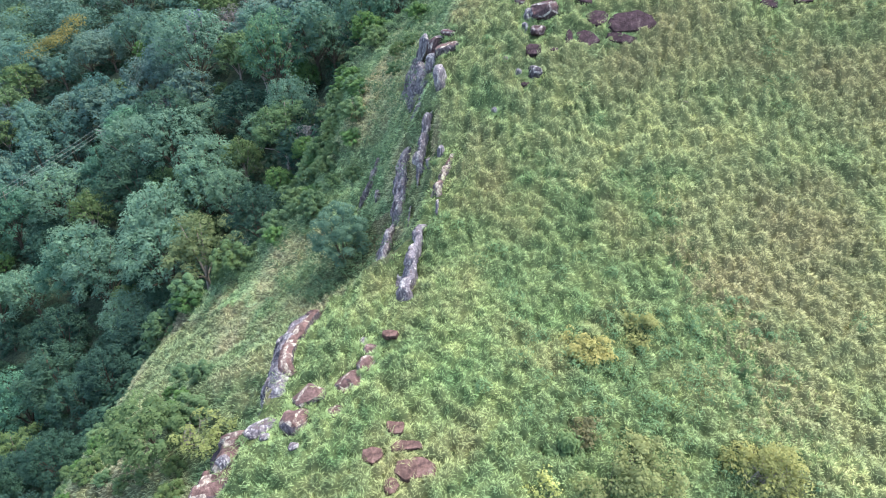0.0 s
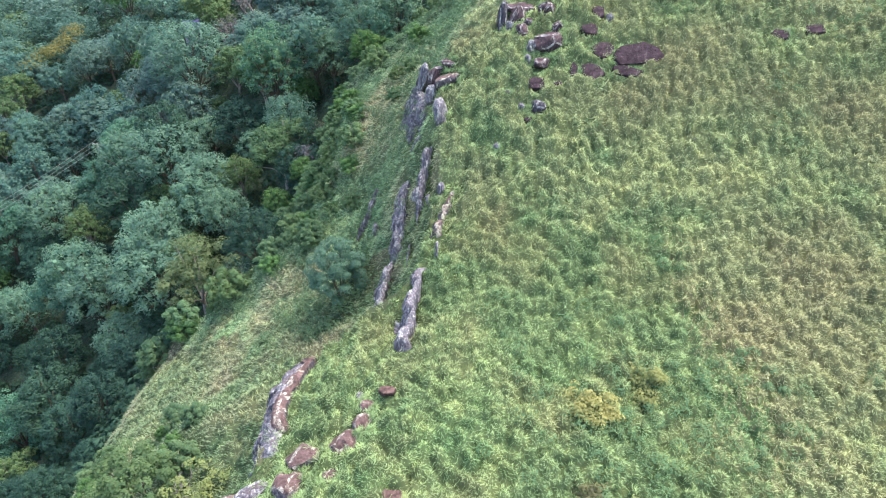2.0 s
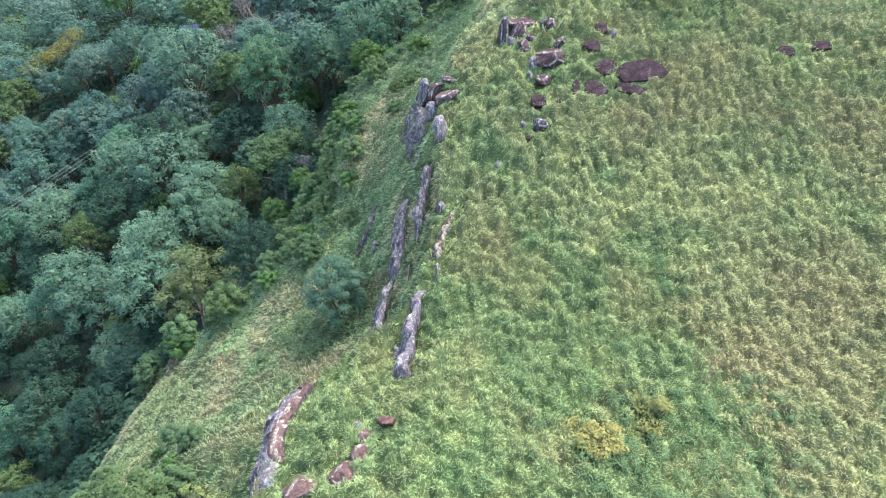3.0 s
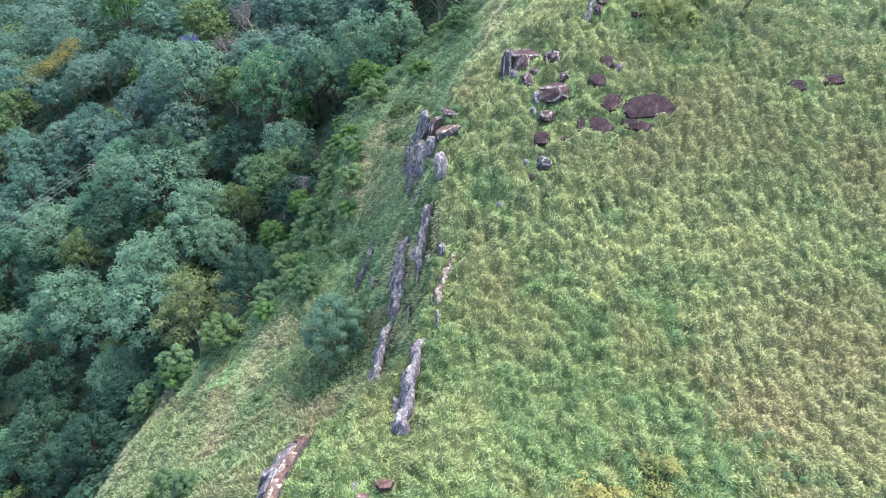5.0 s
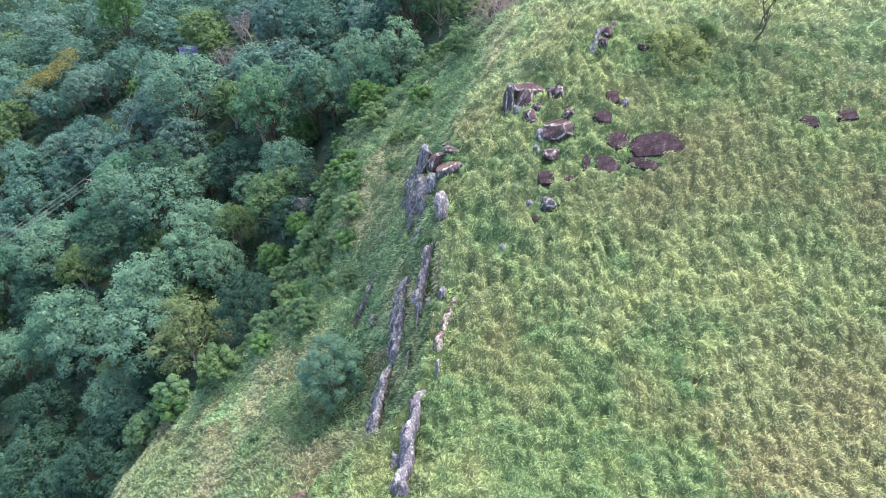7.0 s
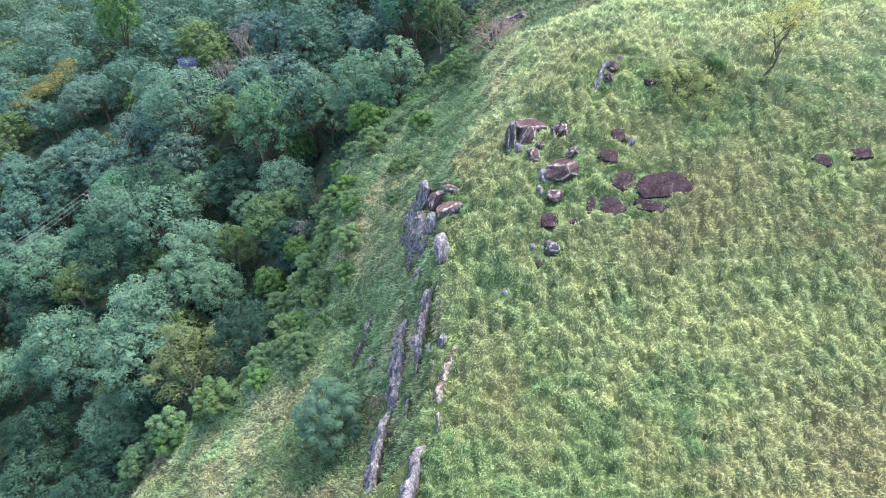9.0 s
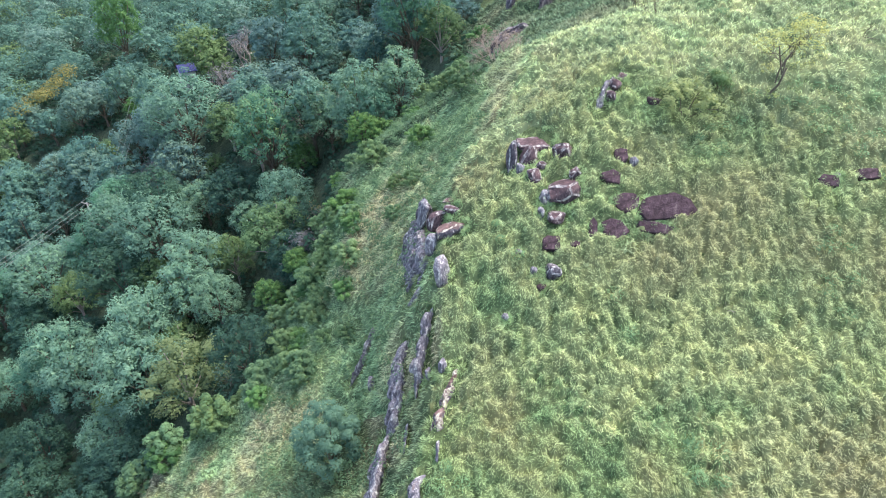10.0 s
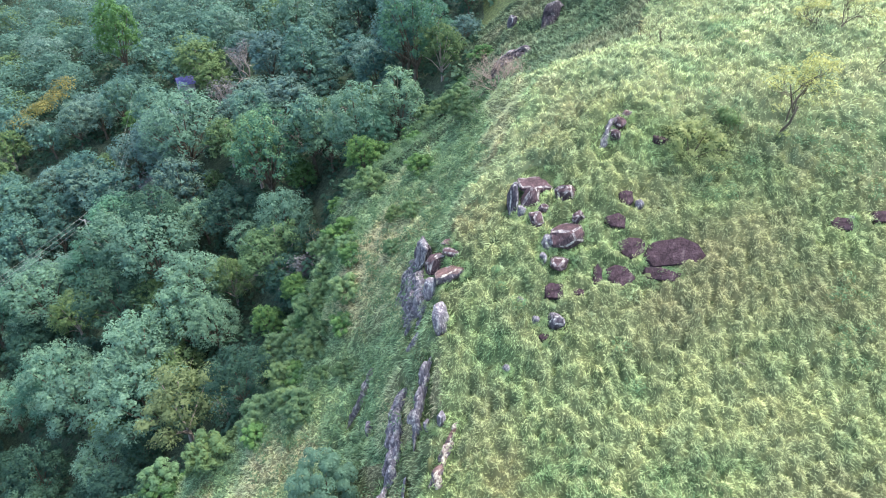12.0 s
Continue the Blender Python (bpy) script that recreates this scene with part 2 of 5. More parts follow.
RIM_Z = (6.2, 23.3, 27, 28.5, 28.8, 28.9, 28.9, 28.7, 29, 32.4, 34.1, 35.6, 40.6, 41.93, 42.6, 44.56, 46.8, 43.6, 43.2, 45.3, 51.5, 59.7, 69.8)
FOOT_X = (-26, -15, -12.5, -11, -9.3, -9.4, -9.6, -9.3, -8.4, -3.4, -3.8, -5, -5.5, -5.97, -7, -7.5, -8.6, -9.6, -7, -4, -5, -6, -6)
FOOT_Z = (2.9, 18.4, 22.5, 24, 24.2, 24.6, 25, 25.4, 26.9, 28.6, 28.2, 27.7, 30, 30.13, 30.2, 31, 31.6, 32.2, 32, 36.3, 42.2, 50.1, 62.1)
SHELF_X = (-34, -26, -23.5, -23.1, -23, -23, -23, -23, -23, -23, -23.5, -24, -23.5, -22.5, -18, -16.07, -15, -16, -16, -18, -20, -22, -22)
SHELF_Z = (-5.8, 11.4, 14, 15.7, 16.1, 16.5, 17.2, 17.5, 17.36, 17.2, 16.2, 15.5, 15.8, 17.6, 15.8, 17.57, 20.5, 19.5, 21.5, 26.9, 30.7, 36.4, 45.2)
SIDE_Z = (-15.1, -0.1, -1, 0.7, 1, 1.3, 1.7, 2, 2, 2, 2, 2, 2, 2.67, 3, 3.7, 4.5, 7.6, 13.9, 19.3, 28.9, 33.2, 38.7)
VALE_Z = (-25.2, -16.4, -14.4, -13.7, -13.5, -13.5, -13.5, -13.5, -13.55, -13.6, -13.7, -13.3, -13, -12.6, -12.4, -11.33, -10.1, -4.6, 1.2, 5.4, 19.7, 27.7, 32.8)
DEEP_Z = (-30, -26, -25, -25, -25, -24.7, -24.4, -24.1, -24.1, -24.1, -23.1, -23.1, -22.1, -21.63, -21.4, -20.84, -20.2, -18.2, -12.3, -6.5, 1, 14.2, 24.5)


def height(x, y):
    """The ground's height at x, y (arrays or numbers)."""
    x, y = np.broadcast_arrays(np.asarray(x, float), np.asarray(y, float))
    at = lambda row: (np.interp(y - 1, ALONG, row) + np.interp(y, ALONG, row) + np.interp(y + 1, ALONG, row)) / 3  # noqa: E731
    flank = at(FLANK) - 0.12 * np.maximum(x - 30, 0) ** 1.1
    rx = at(RIM_X) + 0.5 * rough(x * 0, y, 2.3, 4) + 0.3 * rough(x * 0, y, 0.9, 5)
    knots = [(y * 0 + 20, flank), (rx + 7, at(CROWN)), (rx, at(RIM_Z)), (at(FOOT_X), at(FOOT_Z)), (at(SHELF_X), at(SHELF_Z)),
             (y * 0 - 34, at(SIDE_Z)), (y * 0 - 54, at(VALE_Z)), (y * 0 - 110, at(DEEP_Z)), (y * 0 - 400, at(DEEP_Z) + 40)]
    z = flank.copy()
    for (x1, z1), (x0, z0) in zip(knots, knots[1:]):
        f = np.clip((x - x0) / np.maximum(x1 - x0, 1e-3), 0, 1)
        z = np.where(x < x1, z0 + (z1 - z0) * f, z)
    wild = np.clip((rx - x) / 6, 0, 1)
    z = z + 0.30 * rough(x, y, 5.0, 1) + 0.12 * rough(x, y, 1.7, 2) + wild * (0.8 * rough(x, y, 7.0, 3) + 0.5 * rough(x, y, 2.6, 6))
    far = np.clip((np.hypot(x, y - 40) - 260) / 600, 0, 1)
    return z * (1 - far) + far * (30 + 25 * rough(x, y, 300.0, 8))


def drop(x, y):
    """The downhill direction and steepness, as the slope of the ground."""
    e = 0.6
    return (height(x - e, y) - height(x + e, y)) / (2 * e), (height(x, y - e) - height(x, y + e)) / (2 * e)


def steps(*stretches):
    out = []
    for a, b, d in stretches:
        out += list(np.arange(a, b, d))
    return np.array(out + [stretches[-1][1]])


def mesh_object(name, verts, faces, material, smooth=False, parent=None, mats=None, index=None):
    me = bpy.data.meshes.new(name)
    me.from_pydata(np.asarray(verts).tolist() if not isinstance(verts, list) else verts, [], faces)
    for m in mats or [material]:
        me.materials.append(m)
    if index is not None:
        me.polygons.foreach_set("material_index", index)
    if smooth:
        me.polygons.foreach_set("use_smooth", [True] * len(me.polygons))
    ob = new(name, me)
    ob.parent = parent
    return ob


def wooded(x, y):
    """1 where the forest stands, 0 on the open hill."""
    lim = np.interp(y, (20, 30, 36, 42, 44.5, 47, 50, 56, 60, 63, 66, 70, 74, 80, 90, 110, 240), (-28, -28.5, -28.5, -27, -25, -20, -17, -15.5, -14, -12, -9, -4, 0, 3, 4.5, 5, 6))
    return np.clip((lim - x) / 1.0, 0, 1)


gx = steps((-3000, -400, 260), (-400, -120, 20), (-120, -40, 2.5), (-40, 32, 0.45), (32, 80, 3), (80, 400, 40), (400, 3000, 260))
gy = steps((-3000, -300, 270), (-300, -20, 28), (-20, 12, 2), (12, 64, 0.45), (64, 120, 1.5), (120, 300, 6), (300, 3000, 270))
XX, YY = np.meshgrid(gx, gy)
ZZ = height(XX, YY)
n = len(gx)
quads = [(j * n + i, j * n + i + 1, (j + 1) * n + i + 1, (j + 1) * n + i) for j in range(len(gy) - 1) for i in range(n - 1)]
# faces under the forest take the floor colour that holds the tree shade
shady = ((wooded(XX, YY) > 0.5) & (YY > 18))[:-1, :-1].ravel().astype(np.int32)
ground = mesh_object("ground", np.stack([XX.ravel(), YY.ravel(), ZZ.ravel()], 1), quads, SOIL, smooth=True, mats=[SOIL, SHADED_LITTER], index=shady)
tagged(ground, "steep green hillside falling to a wooded valley", "hillside", kind="structure")


# ---------------------------------------------------------------- rocks
BARE, FRINGE = [], []


def rock(label, place, size, turn, seed, material, flat=0.5):
    """A broken block or slab with worn edges crusted by lichen. size: width, depth, height in metres."""
    rnd = random.Random(seed)
    slab = material in (ROCK_BARE, ROCK_RED)
    pts = []
    if slab:
        k = 15
        for i in range(k):
            a = 2 * math.pi * (i + rnd.uniform(-0.3, 0.3)) / k
            r = 0.54 * rnd.uniform(0.68, 1.08) / (abs(math.cos(a)) ** 3 + abs(math.sin(a)) ** 3) ** (1 / 3)
            pts.append((r * math.cos(a), r * math.sin(a), rnd.uniform(0.10, 0.20)))
            pts.append((1.12 * r * math.cos(a), 1.12 * r * math.sin(a), -0.5))
    else:
        k = 26
        for i in range(k):
            z = 1 - 2 * (i + 0.5) / k
            a = i * 2.39996 + rnd.uniform(-0.5, 0.5)
            d = Vector((math.sqrt(1 - z * z) * math.cos(a), math.sqrt(1 - z * z) * math.sin(a), z))
            e = 2.0 + 1.4 * flat
            p = d * 0.52 * rnd.uniform(0.74, 1.06) / sum(abs(c) ** e for c in d) ** (1 / e)
            pts.append((p.x, p.y, max(-0.45, min(0.45 + rnd.uniform(-0.07, 0.03), p.z))))
    bm = bmesh.new()
    for p in pts:
        bm.verts.new((p[0] * size[0], p[1] * size[1], p[2] * size[2]))
    bmesh.ops.convex_hull(bm, input=bm.verts)
    bmesh.ops.delete(bm, geom=[v for v in bm.verts if not v.link_faces], context="VERTS")
    bmesh.ops.dissolve_limit(bm, angle_limit=radians(24), verts=bm.verts, edges=bm.edges)
    small = min(size[0], size[1], max(size[2], 0.3))
    rim = bmesh.ops.bevel(bm, geom=bm.edges[:], offset=min(0.10, 0.11 * small) * (0.5 if slab else 1), segments=1, affect="EDGES", clamp_overlap=True)
    bm.normal_update()
    rim_set = set(rim["faces"])
    for f in rim["faces"]:
        turns = [f.normal.angle(g.normal, 0.0) for e in f.edges for g in e.link_faces if g is not f and g not in rim_set]
        f.material_index = 1 if turns and max(turns) > radians(20) and f.normal.z > -0.2 else 0
    bmesh.ops.triangulate(bm, faces=bm.faces)
    for _ in range(2 if max(size) > 0.8 else 1):
        long = [e for e in bm.edges if e.calc_length() > 0.22 + 0.1 * max(size)]
        if long:
            bmesh.ops.subdivide_edges(bm, edges=long, cuts=1)
            bmesh.ops.triangulate(bm, faces=[f for f in bm.faces if len(f.verts) > 3])
    off = Vector((seed * 3.7, seed * 1.3, seed * 0.7))
    bm.normal_update()
    for v in bm.verts:
        w = v.co
        crack = abs(noise.noise(Vector((w.x * 1.7, w.y * 1.7, w.z * 0.5)) + off))
        v.co = w + v.normal * min(1, max(size)) * (0.035 if slab else 0.075) * (noise.noise(w * 1.6 + off) + 0.5 * noise.noise(w * 4 + off) - 1.2 * max(0, 0.10 - crack) / 0.10)
    me = bpy.data.meshes.new("rock")
    bm.to_mesh(me)
    bm.free()
    me.materials.append(material)
    me.materials.append(CRUST.get(material.name, material))
    me.polygons.foreach_set("use_smooth", [True] * len(me.polygons))
    me.set_sharp_from_angle(angle=radians(38))
    ob = new("boulder", me)
    lies = max(place[2], float(height(place[0], place[1])) + 0.28) if slab else place[2]
    ob.matrix_world = pose(place[0], place[1], lies, *turn)
    BARE.append((*place, 0.36 * min(size[:2]) if slab else max(0.3, 0.5 * max(size[:2])), size[0], slab, size[1]))
    if slab:
        for k in (-0.33, -0.17, 0.17, 0.33):
            q = ob.matrix_world @ (Vector((k * size[0], 0, 0)) if size[0] > size[1] else Vector((0, k * size[1], 0)))
            BARE.append((*q, 0.36 * min(size[:2]), 0, True, 0))
    return tagged(ob, label, "rock", "rocks of the ridge")


def rock_wall(label, line, out, reach, fall, material, seed, block=(0.55, 1.1), thick=0.5, cracks=0.13, name="rock_wall"):
    """A face of jointed rock under the edge that runs through line: upright blocks, each set in or out, with open
    cracks between. out: the way it faces; its foot lies reach metres out and fall metres down."""
    pts = [Vector(p) for p in line]
    run = [0.0]
    for a, b in zip(pts, pts[1:]):
        run.append(run[-1] + (b - a).length)
    cols, rows = max(8, int(run[-1] / 0.11)), max(8, int(math.hypot(reach, fall) / 0.13))
    face = Vector((*out, 0)).normalized()
    push = (face + Vector((0, 0, 0.35))).normalized()
    off = Vector((seed * 2.3, seed * 0.9, seed * 1.7))
    verts, faces, rims = [], [], []
    for i in range(cols + 1):
        u = run[-1] * i / cols
        top = Vector([float(np.interp(u, run, [p[k] for p in pts])) for k in range(3)])
        end = min(1.0, min(u, run[-1] - u) / 0.7)
        top.z += 0.2 + 0.3 * noise.noise(Vector((u * 1.1, seed, 0))) + 0.2 * (float(lattice(math.floor(u / block[0]), 9, seed)) - 0.5) - 0.6 * (1 - end) ** 2
        top -= face * (0.45 * (1 - end) ** 2)
        for j in range(-3, rows + 1):
            v = max(0.0, j / rows)
            p = top + face * (reach * v ** 0.75) - Vector((0, 0, fall * v ** 1.15))
            if j < 0:
                p -= face * (thick * (0.35, 0.8, 1.0)[-j - 1]) + Vector((0, 0, (0.0, 0.12, 0.9)[-j - 1]))
            wander = 0.22 * noise.noise(Vector((u * 0.7, v * fall * 0.8, seed)))
            a = (u + wander * 1.6) / block[0]
            cu = math.floor(a)
            b = (v * fall + wander + 0.6 * float(lattice(cu, 3, seed))) / block[1]
            cv = math.floor(b)
            gap = min(min(a - cu, cu + 1 - a) * block[0], min(b - cv, cv + 1 - b) * block[1])
            shift = 0.42 * (float(lattice(cu, cv, seed + 1)) - 0.5) * min(1.0, block[0] / 0.5) * (0.5 if j < 0 else 1)
            shift -= cracks * max(0.0, 1 - gap / 0.09)
            shift += 0.12 * noise.noise(p * 1.1 + off) + 0.07 * noise.noise(p * 3.1 + off) + 0.035 * noise.noise(p * 7.0 + off)
            verts.append(p + push * shift * (0.4 + 0.6 * end))
            worn = 0.5 + 0.9 * noise.noise(p * 2.2 - off)
            rims.append((gap < 0.10 and worn > 0.62) or (-2 < j < 2 and worn > 0.42))
    n_ = rows + 4
    for i in range(cols):
        for j in range(n_ - 1):
            faces.append((i * n_ + j, i * n_ + j + 1, (i + 1) * n_ + j + 1, (i + 1) * n_ + j))
    crust = [int(sum(rims[k] for k in f) >= 3) for f in faces]
    ob = mesh_object(name, [tuple(v) for v in verts], faces, material, True, None, [material, CRUST.get(material.name, material)], crust)
    ob.data.set_sharp_from_angle(angle=radians(32))
    for i in range(0, cols, 6):
        for j, r in ((2, 0.2 * thick + 0.15), (3, 0.4), (3 + rows // 3, 0.55), (3 + 2 * rows // 3, 0.6)):
            q = verts[i * n_ + j]
            BARE.append((q.x, q.y, q.z, r, 0, True, 0))
        q = verts[i * n_ + 3]
        FRINGE.append((q.x - 0.35 * face.x, q.y - 0.35 * face.y, 0.9))
        q = verts[i * n_ + 3 + rows]
        FRINGE.append((q.x + 0.2 * face.x, q.y + 0.2 * face.y, 1.3))
    return tagged(ob, label, "rock", "rocks of the ridge")


rock_wall("tall grey rock wall with streaks of pale lichen", ((-7.75, 19.5, 28.5), (-7.8, 20.6, 28.95), (-7.9, 22.2, 29.3), (-8.0, 23.8, 29.45), (-7.8, 25.4, 29.4), (-7.3, 26.6, 29.3)), (-0.92, -0.4), 1.8, 3.9, ROCK, 401)
rock_wall("brown cap along the top of the rock wall", ((-7.8, 21.6, 29.35), (-7.85, 23.2, 29.55), (-7.65, 24.9, 29.6), (-7.0, 26.8, 29.5)), (-0.9, -0.4), 0.35, 0.35, ROCK_CAP, 402, (0.9, 1.2), 0.55, name="rock_crest")
rock_wall("brown-topped rock wall with cream lichen along its rim", ((-9.1, 18.7, 28.9), (-9.5, 18.4, 28.8), (-9.8, 17.8, 28.6), (-10.0, 16.6, 28.1), (-10.3, 15.2, 27.5), (-10.8, 13.4, 26.8)), (-0.95, -0.3), 1.1, 3.0, ROCK_CAP, 403, (0.7, 1.2), 1.3)
rock_wall("dark lichened rock face under the cliff corner", ((-0.9, 40.2, 37.3), (-1.3, 41.6, 37.9), (-1.6, 43.0, 38.2), (-1.9, 44.6, 38.1), (-2.2, 46.0, 37.4)), (-0.9, -0.45), 1.3, 3.2, ROCK, 404, (0.45, 0.9), 0.5, 0.22)
rock_wall("dark lichened rock face on the steep slope", ((-4.7, 42.7, 31.5), (-5.0, 42.1, 31.1), (-5.4, 41.4, 30.4), (-5.95, 40.7, 29.4)), (-0.8, -0.6), 0.9, 2.2, ROCK, 405, (0.55, 1.1), 0.4, 0.14)
rock_wall("long leaning grey rock slab with pale lichen", ((-3.35, 34.9, 30.4), (-3.65, 33.4, 29.9), (-3.9, 31.6, 29.3), (-4.1, 29.8, 28.7), (-4.2, 28.6, 28.1)), (-1.0, -0.25), 0.65, 1.7, ROCK, 406, (0.9, 1.6), 0.3)
rock_wall("lichened rock slab along the cliff edge", ((-1.35, 30.0, 33.0), (-1.5, 29.0, 32.7), (-1.75, 27.8, 32.35), (-1.85, 26.4, 31.95), (-2.0, 24.9, 31.4)), (-1.0, -0.3), 0.75, 2.0, ROCK, 407, (0.6, 0.9), 0.4)
rock_wall("lichened rock slab along the cliff edge", ((-2.2, 38.2, 34.6), (-2.75, 36.9, 33.4), (-2.75, 35.7, 32.3), (-3.1, 34.4, 31.0)), (-0.9, -0.4), 0.55, 1.4, ROCK, 408, (0.7, 0.9), 0.4)
rock_wall("thin lichened rock rib in the grass", ((-0.75, 38.1, 37.2), (-1.05, 37.2, 36.3), (-1.35, 36.2, 35.1), (-1.65, 35.3, 34.0)), (-0.9, -0.4), 0.3, 0.8, ROCK, 409, (0.5, 0.8), 0.3)
rock_wall("thin grey rock rib leaning out below the crest", ((8.55, 44.95, 45.6), (9.0, 45.7, 46.3), (9.35, 46.3, 46.75), (9.75, 46.95, 47.1)), (-0.85, -0.5), 0.45, 0.9, ROCK, 412, (0.5, 0.9), 0.3, name="rock_rib")
rock_wall("dark layered outcrop on the far slope", ((3.6, 66.2, 43.4), (4.6, 66.9, 44.5), (5.8, 67.6, 45.0), (7.2, 68.4, 45.0)), (-0.35, -0.93), 1.3, 2.3, ROCK_DARK, 410, (1.6, 0.38), 1.2, 0.2, "outcrop")
rock_wall("dark grey outcrop on the far slope", ((9.0, 75.2, 46.4), (9.8, 75.7, 47.2), (10.9, 76.4, 47.3)), (-0.5, -0.85), 0.9, 2.6, ROCK_DARK, 411, (1.1, 0.9), 1.0, 0.2, "outcrop")


rock("curved grey slab standing at the back of the cliff corner", (-1.45, 44.2, 39.0), (0.6, 1.5, 3.0), (14, 10, 10), 301, ROCK, 0.7)
rock("plum-brown angular block with a pale lichened rim", (-0.45, 42.15, 39.85), (1.4, 1.2, 1.45), (-24, 10, 24), 302, ROCK_PLUM, 1.2)
rock("long cream-edged block on the corner of the cliff", (0.35, 40.9, 39.95), (1.9, 0.9, 1.0), (-12, -20, 14), 303, ROCK_CAP, 1.2)
rock("grey angular block on the corner of the cliff", (-0.75, 40.8, 39.0), (0.85, 0.9, 1.6), (-14, 8, -8), 304, ROCK, 1.1)
rock("rounded grey-violet boulder below the cliff corner", (-1.55, 41.4, 37.3), (0.8, 1.0, 2.1), (-10, 12, 8), 305, ROCK, 0.6)
rock("flat lichened stone on the corner of the cliff", (0.3, 43.3, 40.5), (1.1, 0.8, 0.5), (-12, 8, 18), 306, ROCK_CAP, 0.9)
rock("flat plum-brown stone on the corner of the cliff", (0.35, 42.1, 40.65), (1.0, 0.8, 0.55), (-16, 6, -14), 307, ROCK_PLUM, 0.9)
rock("lichen-streaked grey boulder on the corner of the cliff", (-1.37, 45.07, 38.41), (1.01, 1.83, 2.88), (3, 6, 21), 201, ROCK_DARK, 0.50)
rock("tall rounded grey boulder set in the grass", (-0.15, 38.73, 38.54), (0.83, 1.68, 2.63), (2, -12, -20), 208, ROCK, 0.20)
rock("weathered grey rock slab with pale lichen on the cliff edge", (-1.77, 39.71, 36.08), (0.52, 0.80, 1.90), (-7, 26, -14), 209, ROCK, 0.60)
rock("weathered grey rock slab with pale lichen on the cliff edge", (-2.09, 33.32, 31.51), (0.30, 0.80, 1.82), (-57, 8, -3), 215, ROCK, 0.60)
rock("weathered grey rock slab with pale lichen on the cliff edge", (-1.54, 35.59, 33.42), (0.38, 0.80, 2.32), (-49, 5, -0), 220, ROCK, 0.60)
rock("weathered grey rock slab with pale lichen on the cliff edge", (-0.33, 30.83, 33.50), (0.27, 0.80, 1.25), (-70, 3, -2), 225, ROCK, 0.60)
rock("small grey boulder on the cliff edge", (-0.13, 34.94, 35.23), (0.56, 0.68, 1.07), (-5, 10, 19), 226, ROCK, 0.50)
rock_wall("cream and brown lichened rib along the cliff edge", ((0.7, 35.0, 35.3), (0.2, 33.85, 34.75), (-0.22, 32.9, 34.2), (-0.42, 31.8, 33.7)), (-0.9, -0.4), 0.35, 0.8, ROCK_CAP, 413, (0.5, 0.6), 0.3, name="rock_rib")
rock("small grey boulder on the cliff edge", (-0.87, 35.39, 34.22), (0.40, 0.60, 0.95), (3, -9, -35), 228, ROCK, 0.50)
rock("small grey boulder on the cliff", (-4.61, 38.72, 30.14), (0.50, 0.87, 1.37), (9, -7, -20), 229, ROCK, 0.50)
rock("flat plum-brown rock ledge with pale edges", (5.15, 44.35, 43.68), (2.4, 1.5, 0.7), (6, 2, 4), 236, ROCK_PLUM, 0.50)
rock("tall dark rock slab with a grey lichened edge", (3.75, 43.35, 43.0), (0.75, 0.9, 2.9), (-8, 6, 16), 237, ROCK_DARK, 0.9)
rock("plum-brown boulder with pale edges under the ledge", (4.75, 43.35, 43.35), (1.1, 0.9, 1.7), (-28, 8, -14), 238, ROCK_PLUM, 0.7)
rock("small rounded plum-brown boulder with pale edges", (5.35, 42.5, 43.15), (0.66, 0.55, 0.62), (5, 11, 28), 231, ROCK_PLUM, 0.5)
rock("plum-brown boulder with a pale rim in the grass", (4.9, 42.05, 42.75), (1.0, 0.85, 1.15), (-20, -8, 20), 232, ROCK_PLUM, 0.6)
rock("small grey boulder in the grass", (4.22, 42.7, 42.85), (0.6, 0.6, 0.95), (-5, -3, -23), 239, ROCK, 0.5)
rock("brown boulder with pale edges", (6.54, 43.08, 43.76), (1.24, 0.99, 1.20), (-9, -10, -14), 240, ROCK_PLUM, 0.50)
rock("large boulder, brown on top with pale lichen edges", (6.49, 41.13, 42.25), (2.02, 1.61, 1.48), (2, -12, 12), 241, ROCK_PLUM, 0.70)
rock("grey boulder with ringed lichen", (5.48, 40.92, 41.96), (0.75, 0.73, 1.15), (-4, -5, 22), 242, ROCK, 0.50)
rock("small grey boulder in the grass", (5.19, 40.29, 41.36), (0.44, 0.62, 0.97), (-0, -4, -1), 243, ROCK, 0.50)
rock("brown boulder with pale edges", (7.15, 41.73, 43.01), (0.83, 0.67, 0.92), (5, -11, 33), 244, ROCK_PLUM, 0.50)
rock("brown boulder with pale edges", (5.98, 40.04, 41.19), (1.40, 1.12, 0.97), (-11, 6, 24), 245, ROCK_PLUM, 0.50)
rock("dark purple-brown rock face bare of grass", (5.67, 38.75, 40.24), (0.95, 0.98, 0.55), (40, 1, -9), 246, ROCK_BARE, 0.35)
rock("small red-brown rock in the grass", (6.87, 38.64, 40.24), (0.51, 0.40, 0.64), (7, -3, 5), 247, ROCK_BARE, 0.50)
rock("rounded dark boulder in the grass", (5.71, 37.74, 39.23), (1.06, 0.85, 1.05), (-12, -11, -22), 248, ROCK_DARK, 0.30)
rock("small red-brown rock in the grass", (5.07, 37.16, 38.55), (0.49, 0.40, 0.54), (11, -7, 18), 249, ROCK_BARE, 0.50)
rock("small grey boulder in the grass", (4.70, 37.92, 39.20), (0.43, 0.45, 0.70), (10, 11, -11), 250, ROCK, 0.50)
rock("dark purple-brown rock face bare of grass", (9.74, 42.57, 43.59), (0.73, 0.80, 0.55), (39, 2, -1), 251, ROCK_BARE, 0.35)
